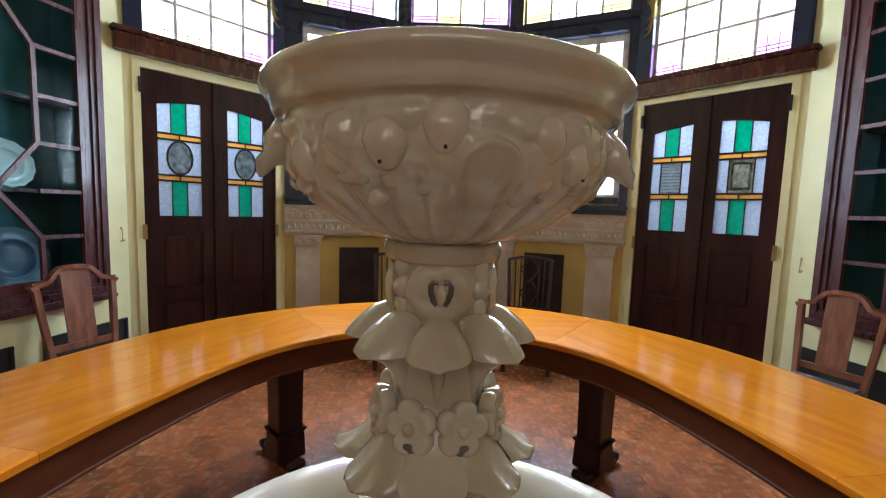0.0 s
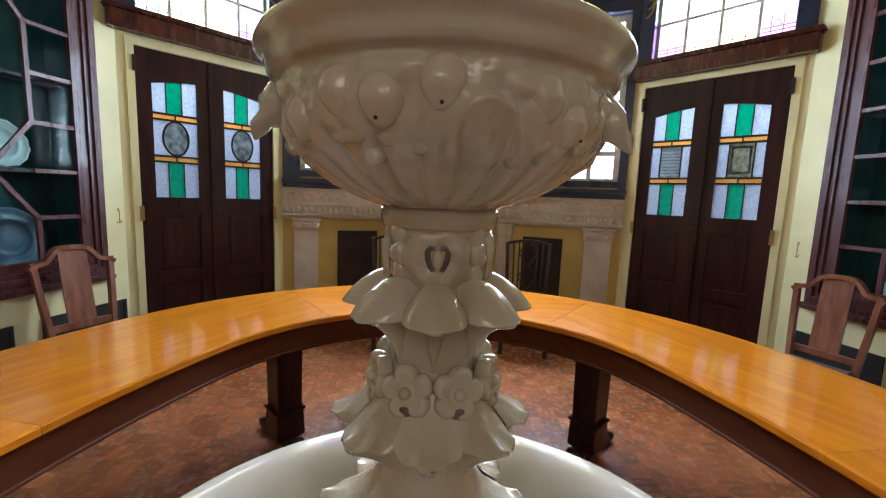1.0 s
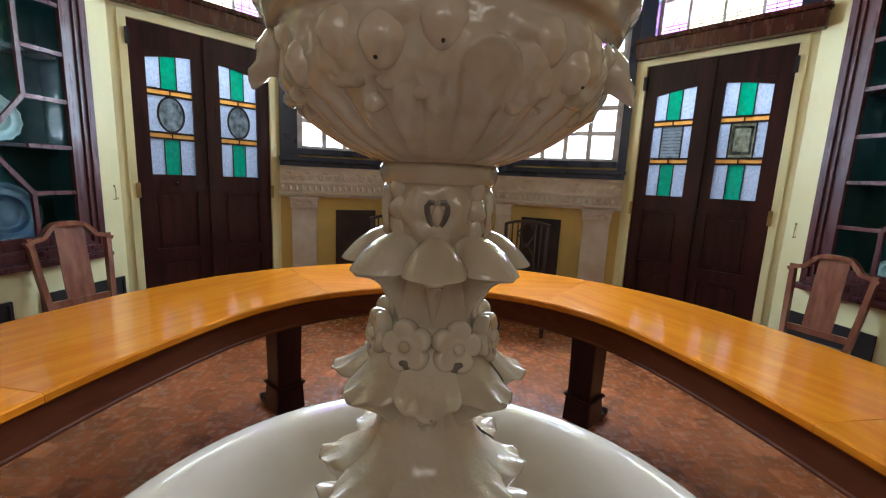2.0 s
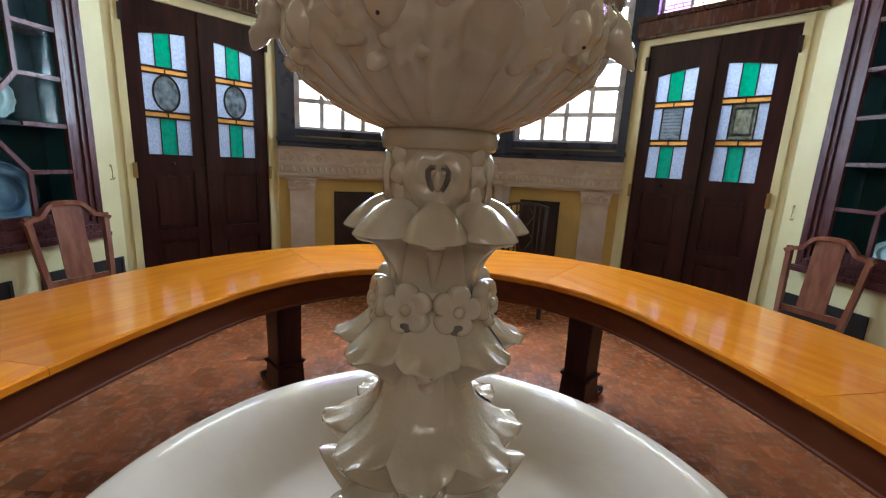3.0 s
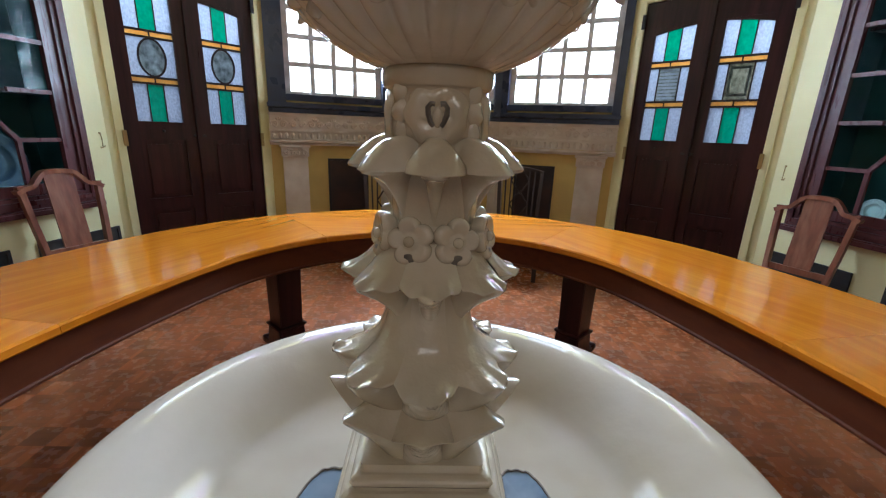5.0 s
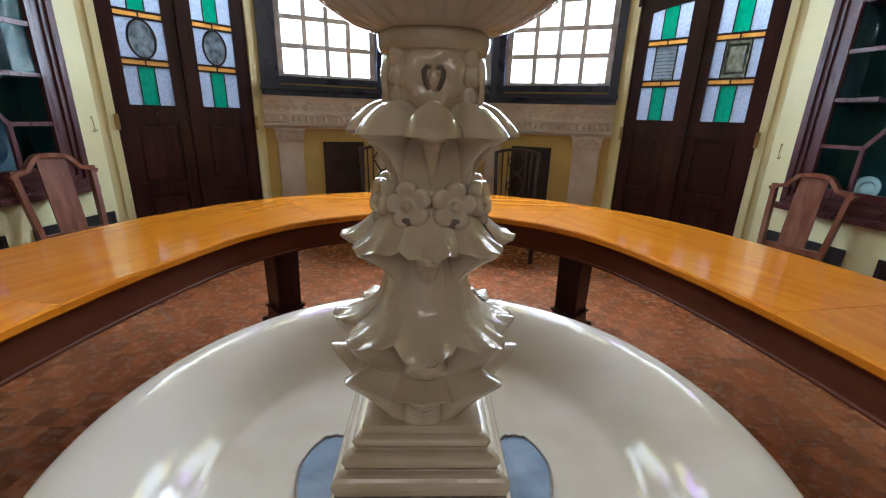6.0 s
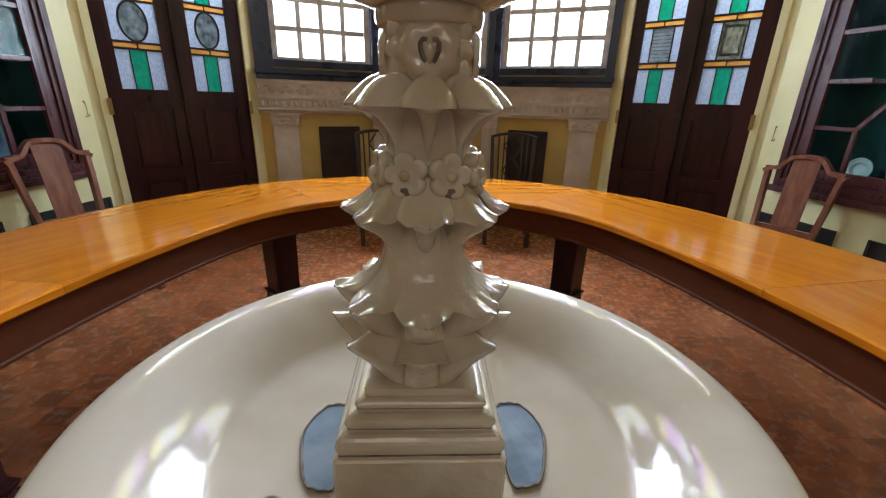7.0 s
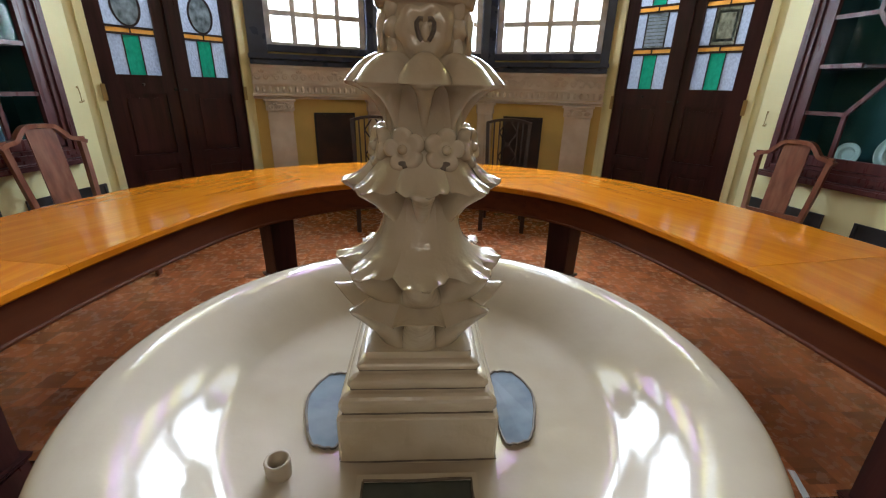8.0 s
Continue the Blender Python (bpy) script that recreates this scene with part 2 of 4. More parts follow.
def lathe(profile, n=64, wob=None, smooth_n=0):
    """Turn a profile of (r, z) round Z; wob(angle, r, z, i) may change the radius and height."""
    if smooth_n:
        profile = [(p[0], p[1]) for p in spline([(r, z, 0) for r, z in profile], smooth_n)]
    rows = []
    for i, (r, z) in enumerate(profile):
        row = []
        for j in range(n):
            a = 2 * math.pi * j / n
            q, h = (r, z) if wob is None else wob(a, r, z, i / (len(profile) - 1))
            row.append((q * math.sin(a), -q * math.cos(a), h))
        rows.append(row)
    bm = grid(rows, closed_u=True)
    bmesh.ops.recalc_face_normals(bm, faces=bm.faces[:])
    return bm


def sweep(path, section, closed=False, up=Vector((0, 0, 1))):
    """A bar: the closed section of (side, up) points carried along the path."""
    rows = []
    n = len(path)
    for i, p in enumerate(path):
        a, b = Vector(path[max(i - 1, 0)]), Vector(path[min(i + 1, n - 1)])
        d = (b - a).normalized()
        side = d.cross(up)
        side = side.normalized() if side.length > 1e-4 else Vector((1, 0, 0))
        top = side.cross(d)
        rows.append([Vector(p) + side * s + top * t for s, t in section])
    return cap(grid(rows, closed_u=True))


def rect(w, h):
    return [(-w / 2, -h / 2), (w / 2, -h / 2), (w / 2, h / 2), (-w / 2, h / 2)]


def disc_section(r, n=8):
    return [(r * math.cos(2 * math.pi * i / n), r * math.sin(2 * math.pi * i / n)) for i in range(n)]


def slab(s0, s1, z0, z1, y0, y1, holes=()):
    """An upright slab in the XZ plane from y0 to y1, with rectangular holes (s0, s1, z0, z1) right through it."""
    xs = sorted({s0, s1, *(min(max(v, s0), s1) for h in holes for v in h[:2])})
    zs = sorted({z0, z1, *(min(max(v, z0), z1) for h in holes for v in h[2:])})

    def solid(i, k):
        if not (0 <= i < len(xs) - 1 and 0 <= k < len(zs) - 1):
            return False
        x, z = (xs[i] + xs[i + 1]) / 2, (zs[k] + zs[k + 1]) / 2
        return not any(h[0] < x < h[1] and h[2] < z < h[3] for h in holes)
    bm = bmesh.new()
    cache = {}

    def v(x, y, z):
        key = (round(x, 5), round(y, 5), round(z, 5))
        if key not in cache:
            cache[key] = bm.verts.new(key)
        return cache[key]
    for i in range(len(xs) - 1):
        for k in range(len(zs) - 1):
            if not solid(i, k):
                continue
            a, b, c, d = xs[i], xs[i + 1], zs[k], zs[k + 1]
            bm.faces.new((v(a, y0, c), v(b, y0, c), v(b, y0, d), v(a, y0, d)))
            bm.faces.new((v(b, y1, c), v(a, y1, c), v(a, y1, d), v(b, y1, d)))
            if not solid(i - 1, k):
                bm.faces.new((v(a, y1, c), v(a, y0, c), v(a, y0, d), v(a, y1, d)))
            if not solid(i + 1, k):
                bm.faces.new((v(b, y0, c), v(b, y1, c), v(b, y1, d), v(b, y0, d)))
            if not solid(i, k - 1):
                bm.faces.new((v(a, y1, c), v(b, y1, c), v(b, y0, c), v(a, y0, c)))
            if not solid(i, k + 1):
                bm.faces.new((v(a, y0, d), v(b, y0, d), v(b, y1, d), v(a, y1, d)))
    return bm


def wall_frame(a, b):
    """Local frame of a wall from a to b (left to right as seen from the room): X along it, Y outwards, Z up."""
    x = Vector((b[0] - a[0], b[1] - a[1], 0))
    n = x.length
    x.normalize()
    y = Vector((-x.y, x.x, 0))
    m = Matrix(((x.x, y.x, 0, a[0]), (x.y, y.y, 0, a[1]), (0, 0, 1, 0), (0, 0, 0, 1)))
    return m, n


# ---------------------------------------------------------------- the room
CL, CR, OL, OR = (-0.50, 4.10), (0.70, 4.10), (-1.61, 3.67), (1.80, 3.63)
PL, PR, BL, BR = (-2.49, 2.74), (2.68, 2.67), (-2.97, 0.50), (3.17, 0.38)
GL, GR, HL, HR = (-2.97, -1.60), (3.17, -1.60), (-1.60, -3.30), (1.70, -3.30)
TOP, THICK = 4.70, 0.20
WALLS = {
    "wall_side_west": (BL, PL), "wall_door_west": (PL, OL), "wall_bay_west": (OL, CL), "wall_bay_middle": (CL, CR),
    "wall_bay_east": (CR, OR), "wall_door_east": (OR, PR), "wall_side_east": (PR, BR), "wall_rear_east": (BR, GR),
    "wall_back_east": (GR, HR), "wall_back": (HR, HL), "wall_back_west": (HL, GL), "wall_rear_west": (GL, BL),
}
FRAMES = {k: wall_frame(*v) for k, v in WALLS.items()}
LEN = {k: f[1] for k, f in FRAMES.items()}
W = {k: f[0] for k, f in FRAMES.items()}

bay = {"wall_bay_west": (0.145, LEN["wall_bay_west"] - 0.055), "wall_bay_middle": (0.06, LEN["wall_bay_middle"] - 0.06),
       "wall_bay_east": (0.055, LEN["wall_bay_east"] - 0.06)}
# cabinet niches: along the side walls, from the corner by the doors
CAB_W = (LEN["wall_side_west"] - 1.39, LEN["wall_side_west"] - 0.26)
CAB_E = (0.275, 1.405)
HOLES = {
    "wall_side_west": [(CAB_W[0], CAB_W[1], 0.83, 2.98)],
    "wall_side_east": [(CAB_E[0], CAB_E[1], 0.83, 2.98)],
    "wall_door_west": [(0.107, 1.192, -0.1, 2.50), (0.12, 1.17, 2.74, 3.60)],
    "wall_door_east": [(0.100, 1.200, -0.1, 2.52), (0.13, 1.18, 2.74, 3.60)],
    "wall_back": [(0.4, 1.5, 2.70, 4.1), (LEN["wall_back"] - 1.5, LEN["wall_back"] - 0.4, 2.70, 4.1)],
}
for k, (s0, s1) in bay.items():
    HOLES[k] = [(s0, s1, 1.60, 3.25), (s0, s1, 3.42, 4.25)]

for name in WALLS:
    low = 0.0
    dado = name.startswith("wall_bay")
    bm = slab(0, LEN[name], low, TOP, 0, THICK, HOLES.get(name, ()))
    bmesh.ops.recalc_face_normals(bm, faces=bm.faces[:])
    rear = "rear" in name or "back" in name
    ob = part(name, bm, OCHRE if dado else REAR if rear else CREAM_WALL, None, m=W[name])
    tagged(ob, "ochre painted bay wall with window openings" if dado else "plain unseen wall closing the room, browned to tone the bounced light" if rear else "pale yellow painted plaster wall of the round room", "wall", kind="structure")

plan = [CL, CR, OR, PR, BR, GR, HR, HL, GL, BL, PL, OL]


def sheet(z0, z1, grow):
    bm = bmesh.new()
    c = Vector((0.04, 0.3))
    pts = [Vector(p) + (Vector(p) - c).normalized() * grow for p in plan]
    lo = [bm.verts.new((p.x, p.y, z0)) for p in pts]
    hi = [bm.verts.new((p.x, p.y, z1)) for p in pts]
    bm.faces.new(hi)
    bm.faces.new(lo[::-1])
    for i in range(len(pts)):
        j = (i + 1) % len(pts)
        bm.faces.new((lo[i], lo[j], hi[j], hi[i]))
    bmesh.ops.recalc_face_normals(bm, faces=bm.faces[:])
    return bm


floor = tagged(part("floor", sheet(-0.12, -0.006, 0.35), SUBFLOOR, None), "dark brown basket-weave wooden parquet floor", "floor", kind="structure")
tagged(part("ceiling", sheet(TOP, TOP + 0.15, 0.4), CEILING, None), "unseen ceiling closing the room, browned to tone the bounced light", "ceiling", kind="structure")
tagged(part("ground", box(-60, 60, -60, 60, -0.5, -0.3), mat("earth", (0.20, 0.19, 0.15), 0.9, scale=0.5), None), "bare ground outside the building", "ground", kind="structure")

# baseboards along the plain walls
for name in ("wall_side_west", "wall_side_east", "wall_rear_east", "wall_rear_west", "wall_back", "wall_back_east", "wall_back_west"):
    tagged(part("baseboard", box(0.02, LEN[name] - 0.02, -0.022, -0.002, 0, 0.16, 0.004), MAHOGANY, None, m=W[name]), "dark wooden baseboard along the wall", "baseboard", kind="structure")


# ---------------------------------------------------------------- windows
def window(m, s0, s1, z0, z1, cols, rows, glass, frame_mat, label, fw=0.05, bar=0.022, depth=0.05, y=0.06, xs=None, zs=None, lead=False):
    """A glazed frame in the opening; glass(i, k) gives each pane's material."""
    w = thing("window", m, label, "window", kind="structure")
    part("window_frame", slab(s0, s1, z0, z1, y, y + depth, [(s0 + fw, s1 - fw, z0 + fw, z1 - fw)]), frame_mat, w)
    xs = xs or [s0 + fw + (s1 - s0 - 2 * fw) * i / cols for i in range(cols + 1)]
    zs = zs or [z0 + fw + (z1 - z0 - 2 * fw) * i / rows for i in range(rows + 1)]
    for x in xs[1:-1]:
        part("mullion", box(x - bar / 2, x + bar / 2, y + 0.006, y + depth - 0.006, zs[0], zs[-1], 0.003), frame_mat, w)
    for z in zs[1:-1]:
        part("glazing_bar", box(xs[0], xs[-1], y + 0.009, y + depth - 0.009, z - bar / 2, z + bar / 2, 0.003), frame_mat, w)
    for i in range(len(xs) - 1):
        for k in range(len(zs) - 1):
            p = part("pane", box(xs[i], xs[i + 1], y + depth / 2 - 0.002, y + depth / 2 + 0.002, zs[k], zs[k + 1]), glass(i, k), w)
            p.visible_shadow = False
            if lead and k == 0:
                a, b, z = xs[i], xs[i + 1], zs[0]
                bm = bmesh.new()
                for h in (0.055, 0.085):
                    box(a, b, y + 0.016, y + 0.021, z + h - 0.003, z + h + 0.003, 0, bm)
                for f in (0.33, 0.67):
                    x = a + (b - a) * f
                    box(x - 0.0025, x + 0.0025, y + 0.016, y + 0.021, z, z + 0.085 + 0.09 * (i % 2), 0, bm)
                mid = (a + b) / 2
                add(bm, sweep([Vector((mid - 0.03, y + 0.018, z + 0.085)), Vector((mid, y + 0.018, z + 0.15)), Vector((mid + 0.03, y + 0.018, z + 0.085))], rect(0.005, 0.004), up=Vector((0, 1, 0))))
                part("lead_tracery", bm, LEAD, w)
    return w


SKY = 29.5
GLOW = bpy.data.materials.new("bright_overcast_sky")
GLOW.use_nodes = True
gn = GLOW.node_tree
gn.nodes.remove(gn.nodes["Principled BSDF"])
ge = gn.nodes.new("ShaderNodeEmission")
ge.inputs["Color"].default_value, ge.inputs["Strength"].default_value = (0.96, 0.98, 1.0, 1), 3.2
gn.links.new(ge.outputs[0], gn.nodes["Material Output"].inputs["Surface"])


def sky_backdrop(m, s0, s1, z0, z1):
    tagged(part("backdrop", box(s0 - 0.5, s1 + 0.5, 0.60, 0.62, z0 - 0.4, z1 + 0.5), GLOW, None, m=m), "white overcast daylight outside the window", "sky", kind="structure")



for name, (s0, s1) in bay.items():
    m = W[name]
    window(m, s0, s1, 1.60, 3.25, 4, 6, lambda i, k: PANE, SASH, "white painted casement window with small square panes", fw=0.075, bar=0.046)
    order = {"wall_bay_west": (PANE_YELLOW, PANE_PURPLE, PANE_PURPLE, PANE), "wall_bay_middle": (PANE_PURPLE, PANE_YELLOW, PANE_CREAM, PANE_PURPLE),
             "wall_bay_east": (PANE_YELLOW, PANE, PANE, PANE_YELLOW)}[name]
    window(m, s0, s1, 3.42, 4.25, 4, 2, lambda i, k: order[i], SASH, "stained glass clerestory window with purple and yellow lights", fw=0.035, bar=0.02, lead=True)
    window_lamp(m @ pose((s0 + s1) / 2, 0.32, 2.38), s1 - s0 + 0.1, 1.66, SKY * 1.1)
    window_lamp(m @ pose((s0 + s1) / 2, 0.32, 3.84), s1 - s0 + 0.1, 0.9, SKY * 0.35)
    sky_backdrop(m, s0, s1, 1.6, 4.25)
    # dark painted frame round the lights: posts, transom, sill
    surround = thing("window_surround", m, "dark blue painted timber surround of the bay windows", "window frame", kind="structure")
    for a, b in ((0.0, s0 + 0.02), (s1 - 0.02, LEN[name])):
        part("post", box(a + 0.002, b, -0.035, 0.055, 1.56, TOP - 0.2, 0.006), NAVY, surround)
    part("transom", box(s0 + 0.021, s1 - 0.021, -0.045, 0.055, 3.24, 3.43, 0.008), NAVY, surround)
    part("transom_moulding", box(0.0, LEN[name], -0.065, -0.036, 3.34, 3.40, 0.008), NAVY, surround)
    part("inner_sill", box(s0 + 0.021, s1 - 0.021, -0.03, 0.055, 1.585, 1.645, 0.004), NAVY, surround)
    part("sill", box(-0.01, LEN[name] + 0.01, -0.135, -0.004, 1.515, 1.562, 0.008), NAVY, surround)
    part("sill_apron", box(0.0, LEN[name], -0.10, -0.004, 1.47, 1.512, 0.004), NAVY, surround)

for name, s0, s1, flip in (("wall_door_west", 0.12, 1.17, False), ("wall_door_east", 0.13, 1.18, True)):
    m = W[name]
    xs = [s0 + 0.03, s0 + 0.26, s0 + 0.53, s0 + 0.80, s1 - 0.03]
    kinds = (PANE, PANE_CREAM, PANE_CREAM, PANE_PURPLE)
    if flip:
        xs = [s0 + s1 - x for x in xs[::-1]]
        kinds = (PANE_PURPLE, PANE_CREAM, PANE_CREAM, PANE_PURPLE)
    window(m, s0, s1, 2.74, 3.60, 4, 3, lambda i, k: kinds[i] if k == 0 else PANE_YELLOW if k == 2 else PANE, SASH,
           "tall leaded window over the double doors with purple side panes", fw=0.03, bar=0.024, xs=xs, zs=[2.77, 3.08, 3.34, 3.57], lead=True)
    br = thing("scroll_bracket", m @ pose(LEN[name] - 0.06 if not flip else 0.06, -0.03, 3.30), "gilded scroll bracket beside the leaded window", "bracket", "window brackets")
    for k in range(3):
        pts = [Vector(((1 if flip else -1) * (0.012 * k + x * (1 - 0.15 * k)), 0, z * (1 - 0.15 * k) + 0.05 * k)) for x, z in [(0.07 * math.sin(radians(t)), 0.16 * math.cos(radians(t))) for t in range(10, 181, 17)]]
        part("scroll", sweep(pts, disc_section(0.011, 6), up=Vector((0, 1, 0))), BRASS, br, smooth=True)
    window_lamp(m @ pose((s0 + s1) / 2, 0.34, 3.17), s1 - s0 + 0.1, 0.88, SKY * 0.36)
    sky_backdrop(m, s0, s1, 2.8, 3.6)
    lintel = thing("lintel", m, "heavy dark wooden lintel shelf over the double doors", "lintel", kind="structure")
    a, b = (0.02, LEN[name] + 0.03) if flip else (-0.06, LEN[name] - 0.03)
    part("beam", box(a, b, -0.115, -0.002, 2.572, 2.698, 0.008), MAHOGANY, lintel)
    part("shelf", box(a - 0.02, b + 0.02, -0.14, -0.002, 2.700, 2.735, 0.012), MAHOGANY, lintel)
    jamb = thing("fanlight_surround", m, "dark blue painted posts beside the leaded window", "window frame", kind="structure")
    for a, b in ((0.012, s0 + 0.012), (s1 - 0.012, LEN[name] - 0.012)):
        part("post", box(a, b, -0.03, 0.055, 2.738, TOP - 0.2, 0.006), NAVY, jamb)


# unseen rear windows, added to hold warm lamps that fill the fountain's front
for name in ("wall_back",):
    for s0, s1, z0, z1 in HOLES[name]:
        window(W[name], s0, s1, z0, z1, 4, 3, lambda i, k: PANE, SASH, "unseen window added in the rear wall for warm fill light", fw=0.05)
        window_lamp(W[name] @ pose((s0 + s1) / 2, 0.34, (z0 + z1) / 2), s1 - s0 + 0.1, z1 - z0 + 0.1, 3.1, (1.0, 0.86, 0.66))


# ---------------------------------------------------------------- double doors
def leaf_glass(leaf, g0, g1, pattern):
    """Stained glass of one door leaf between g0 and g1: bands of hammered, green and amber glass in lead."""
    w = g1 - g0

    def piece(name, a, b, z0, z1, material, bm=None):
        p = part(name, bm or box(g0 + a * w, g0 + b * w, -0.003, 0.003, z0, z1), material, leaf)
        p.visible_shadow = False
        return p
    for z0, z1 in ((1.34, 1.625), (2.025, 2.30)):
        for a, b, material in ((0, 0.31, HAMMERED), (0.31, 0.66, GREEN_GLASS), (0.66, 1, HAMMERED)):
            piece("glass_piece", a, b, z0, z1, material)
        for a in (0.31, 0.66):
            part("lead_came", box(g0 + a * w - 0.004, g0 + a * w + 0.004, -0.007, 0.007, z0, z1), LEAD, leaf)
    for z0, z1 in ((1.637, 1.672), (1.975, 2.010)):
        for a, b in ((0, 0.5), (0.5, 1)):
            piece("glass_piece", a, b, z0, z1, AMBER_GLASS)
        for z in (z0 - 0.006, z1 + 0.006):
            part("lead_came", box(g0, g1, -0.009, 0.009, z - 0.008, z + 0.008), LEAD, leaf)
        part("lead_came", box(g0 + 0.5 * w - 0.005, g0 + 0.5 * w + 0.005, -0.007, 0.007, z0, z1), LEAD, leaf)
    zc, hh = 1.8235, 0.138
    if pattern == "oval":
        piece("glass_piece", 0, 1, 1.684, 1.963, HAMMERED)
        rim = [(g0 + 0.5 * w + 0.29 * w * math.cos(t), -0.004, zc + hh * math.sin(t)) for t in [2 * math.pi * i / 28 for i in range(28)]]
        bm = bmesh.new()
        bm.faces.new([bm.verts.new(p) for p in rim])
        bmesh.ops.solidify(bm, geom=bm.faces[:], thickness=0.003)
        piece("oval_medallion", 0, 1, 0, 0, ETCHED, bm)
        part("lead_came", sweep([Vector(p) for p in rim] + [Vector(rim[0]), Vector(rim[1])], rect(0.014, 0.012), up=Vector((0, 1, 0))), LEAD, leaf)
    else:
        for a, b in ((0, 0.24), (0.78, 1)):
            piece("glass_piece", a, b, 1.684, 1.963, HAMMERED)
        for a in (0.24, 0.78):
            part("lead_came", box(g0 + a * w - 0.005, g0 + a * w + 0.005, -0.008, 0.008, 1.684, 1.963), LEAD, leaf)
        if pattern == "louvre":
            piece("glass_piece", 0.24, 0.78, 1.684, 1.963, ETCHED)
            for i in range(9):
                z = 1.70 + i * 0.029
                p = part("glass_louvre", box(g0 + 0.27 * w, g0 + 0.75 * w, -0.006, -0.003, z, z + 0.02), HAMMERED, leaf)
                p.visible_shadow = False
        else:
            piece("etched_panel", 0.24, 0.78, 1.684, 1.963, BROWN_GLASS)
            part("etched_frame", slab(g0 + 0.29 * w, g0 + 0.73 * w, 1.71, 1.94, -0.008, -0.004, [(g0 + 0.34 * w, g0 + 0.68 * w, 1.73, 1.92)]), ETCHED, leaf)


def door_pair(m, s0, s1, top, patterns, name, label):
    d = thing(name, m, label, "double door", kind="structure")
    mid = (s0 + s1) / 2
    part("door_frame", slab(s0 - 0.05, s1 + 0.05, 0, top + 0.045, -0.012, 0.05, [(s0 + 0.004, s1 - 0.004, -1, top - 0.004)]), CREAM_WALL, d, "yellow painted door frame")
    for side, (a, b) in enumerate(((s0 + 0.006, mid - 0.002), (mid + 0.002, s1 - 0.006))):
        g0 = a + 0.105 if side == 0 else a + 0.10
        g1 = g0 + (b - a) - 0.215
        leaf = part("door_leaf", slab(a, b, 0.012, top - 0.006, -0.022, 0.022,
                                      [(g0, g1, 1.34, 2.30), (g0, g1, 0.72, 1.20), (g0, g1, 0.15, 0.62)]), DOOR_WOOD, d)
        leaf.matrix_basis = pose(0, 0.03, 0)
        for z0, z1 in ((0.72, 1.20), (0.15, 0.62)):
            part("panel", box(g0 - 0.004, g1 + 0.004, -0.006, 0.012, z0 - 0.004, z1 + 0.004), DOOR_WOOD, leaf)
            part("raised_panel", box(g0 + 0.035, g1 - 0.035, -0.014, -0.0065, z0 + 0.035, z1 - 0.035, 0.006), DOOR_WOOD, leaf)
        # shallow arch over the glass, falling away from the meeting stiles
        bm, n = bmesh.new(), 14
        pts = []
        for i in range(n + 1):
            x = g0 + (g1 - g0) * i / n
            t = abs(x - mid) / (mid - s0)
            pts.append((x, 2.30 - 0.005 - 0.085 * t * t))
        for y in (-0.021, 0.021):
            lo = [bm.verts.new((x, y, z)) for x, z in pts]
            hi = [bm.verts.new((x, y, 2.302)) for x, z in pts]
            for i in range(n):
                bm.faces.new((lo[i], lo[i + 1], hi[i + 1], hi[i]))
        vs = bm.verts[:]
        for i in range(n):
            bm.faces.new((vs[i], vs[i + 1], vs[2 * n + 2 + i + 1], vs[2 * n + 2 + i]))
        part("arched_rail", bm, DOOR_WOOD, leaf)
        leaf_glass(leaf, g0, g1, patterns[side])
    # meeting strip, bolt, hinges
    part("meeting_strip", box(mid - 0.022, mid + 0.022, -0.012, 0.007, 0.02, top - 0.01, 0.004), DOOR_WOOD, d)
    latch = part("latch", box(mid - 0.05, mid + 0.05, -0.012, 0.007, 1.225, 1.245, 0.003), BLACK, d)
    part("knob", lathe([(0.001, 0.0), (0.010, 0.002), (0.012, 0.010), (0.006, 0.018), (0.001, 0.02)], 12), BLACK, latch, m=pose(mid - 0.27, -0.004, 1.27, 90, 0, 0), smooth=True)
    for x in (s0 - 0.012, s1 - 0.018):
        for z in (1.15, 2.30):
            part("hinge", box(x, x + 0.03, -0.026, -0.013, z, z + 0.12, 0.003), BRASS if z < 2 else BLACK, d)
    # two lamps added for the unseen light beyond the glass, stronger at the top
    window_lamp(m @ pose(mid, 0.42, 2.45), s1 - s0 + 0.2, 0.7, 4.8, (0.84, 0.93, 1.0))
    window_lamp(m @ pose(mid, 0.80, 1.5), s1 - s0 + 0.3, 1.4, 0.9, (0.95, 0.97, 1.0))
    return d


door_pair(W["wall_door_west"], 0.107, 1.192, 2.50, ("oval", "oval"), "door_1", "dark wooden double doors with oval stained glass medallions")
door_pair(W["wall_door_east"], 0.100, 1.200, 2.52, ("louvre", "etched"), "door_2", "dark wooden double doors with green and amber stained glass")


# ---------------------------------------------------------------- panelled dado under the bay windows
def scroll(r, turns=1.6, n=26):
    return [(r * (1 - 0.8 * i / n) * math.cos(2 * math.pi * turns * i / n), r * (1 - 0.8 * i / n) * math.sin(2 * math.pi * turns * i / n)) for i in range(n + 1)]


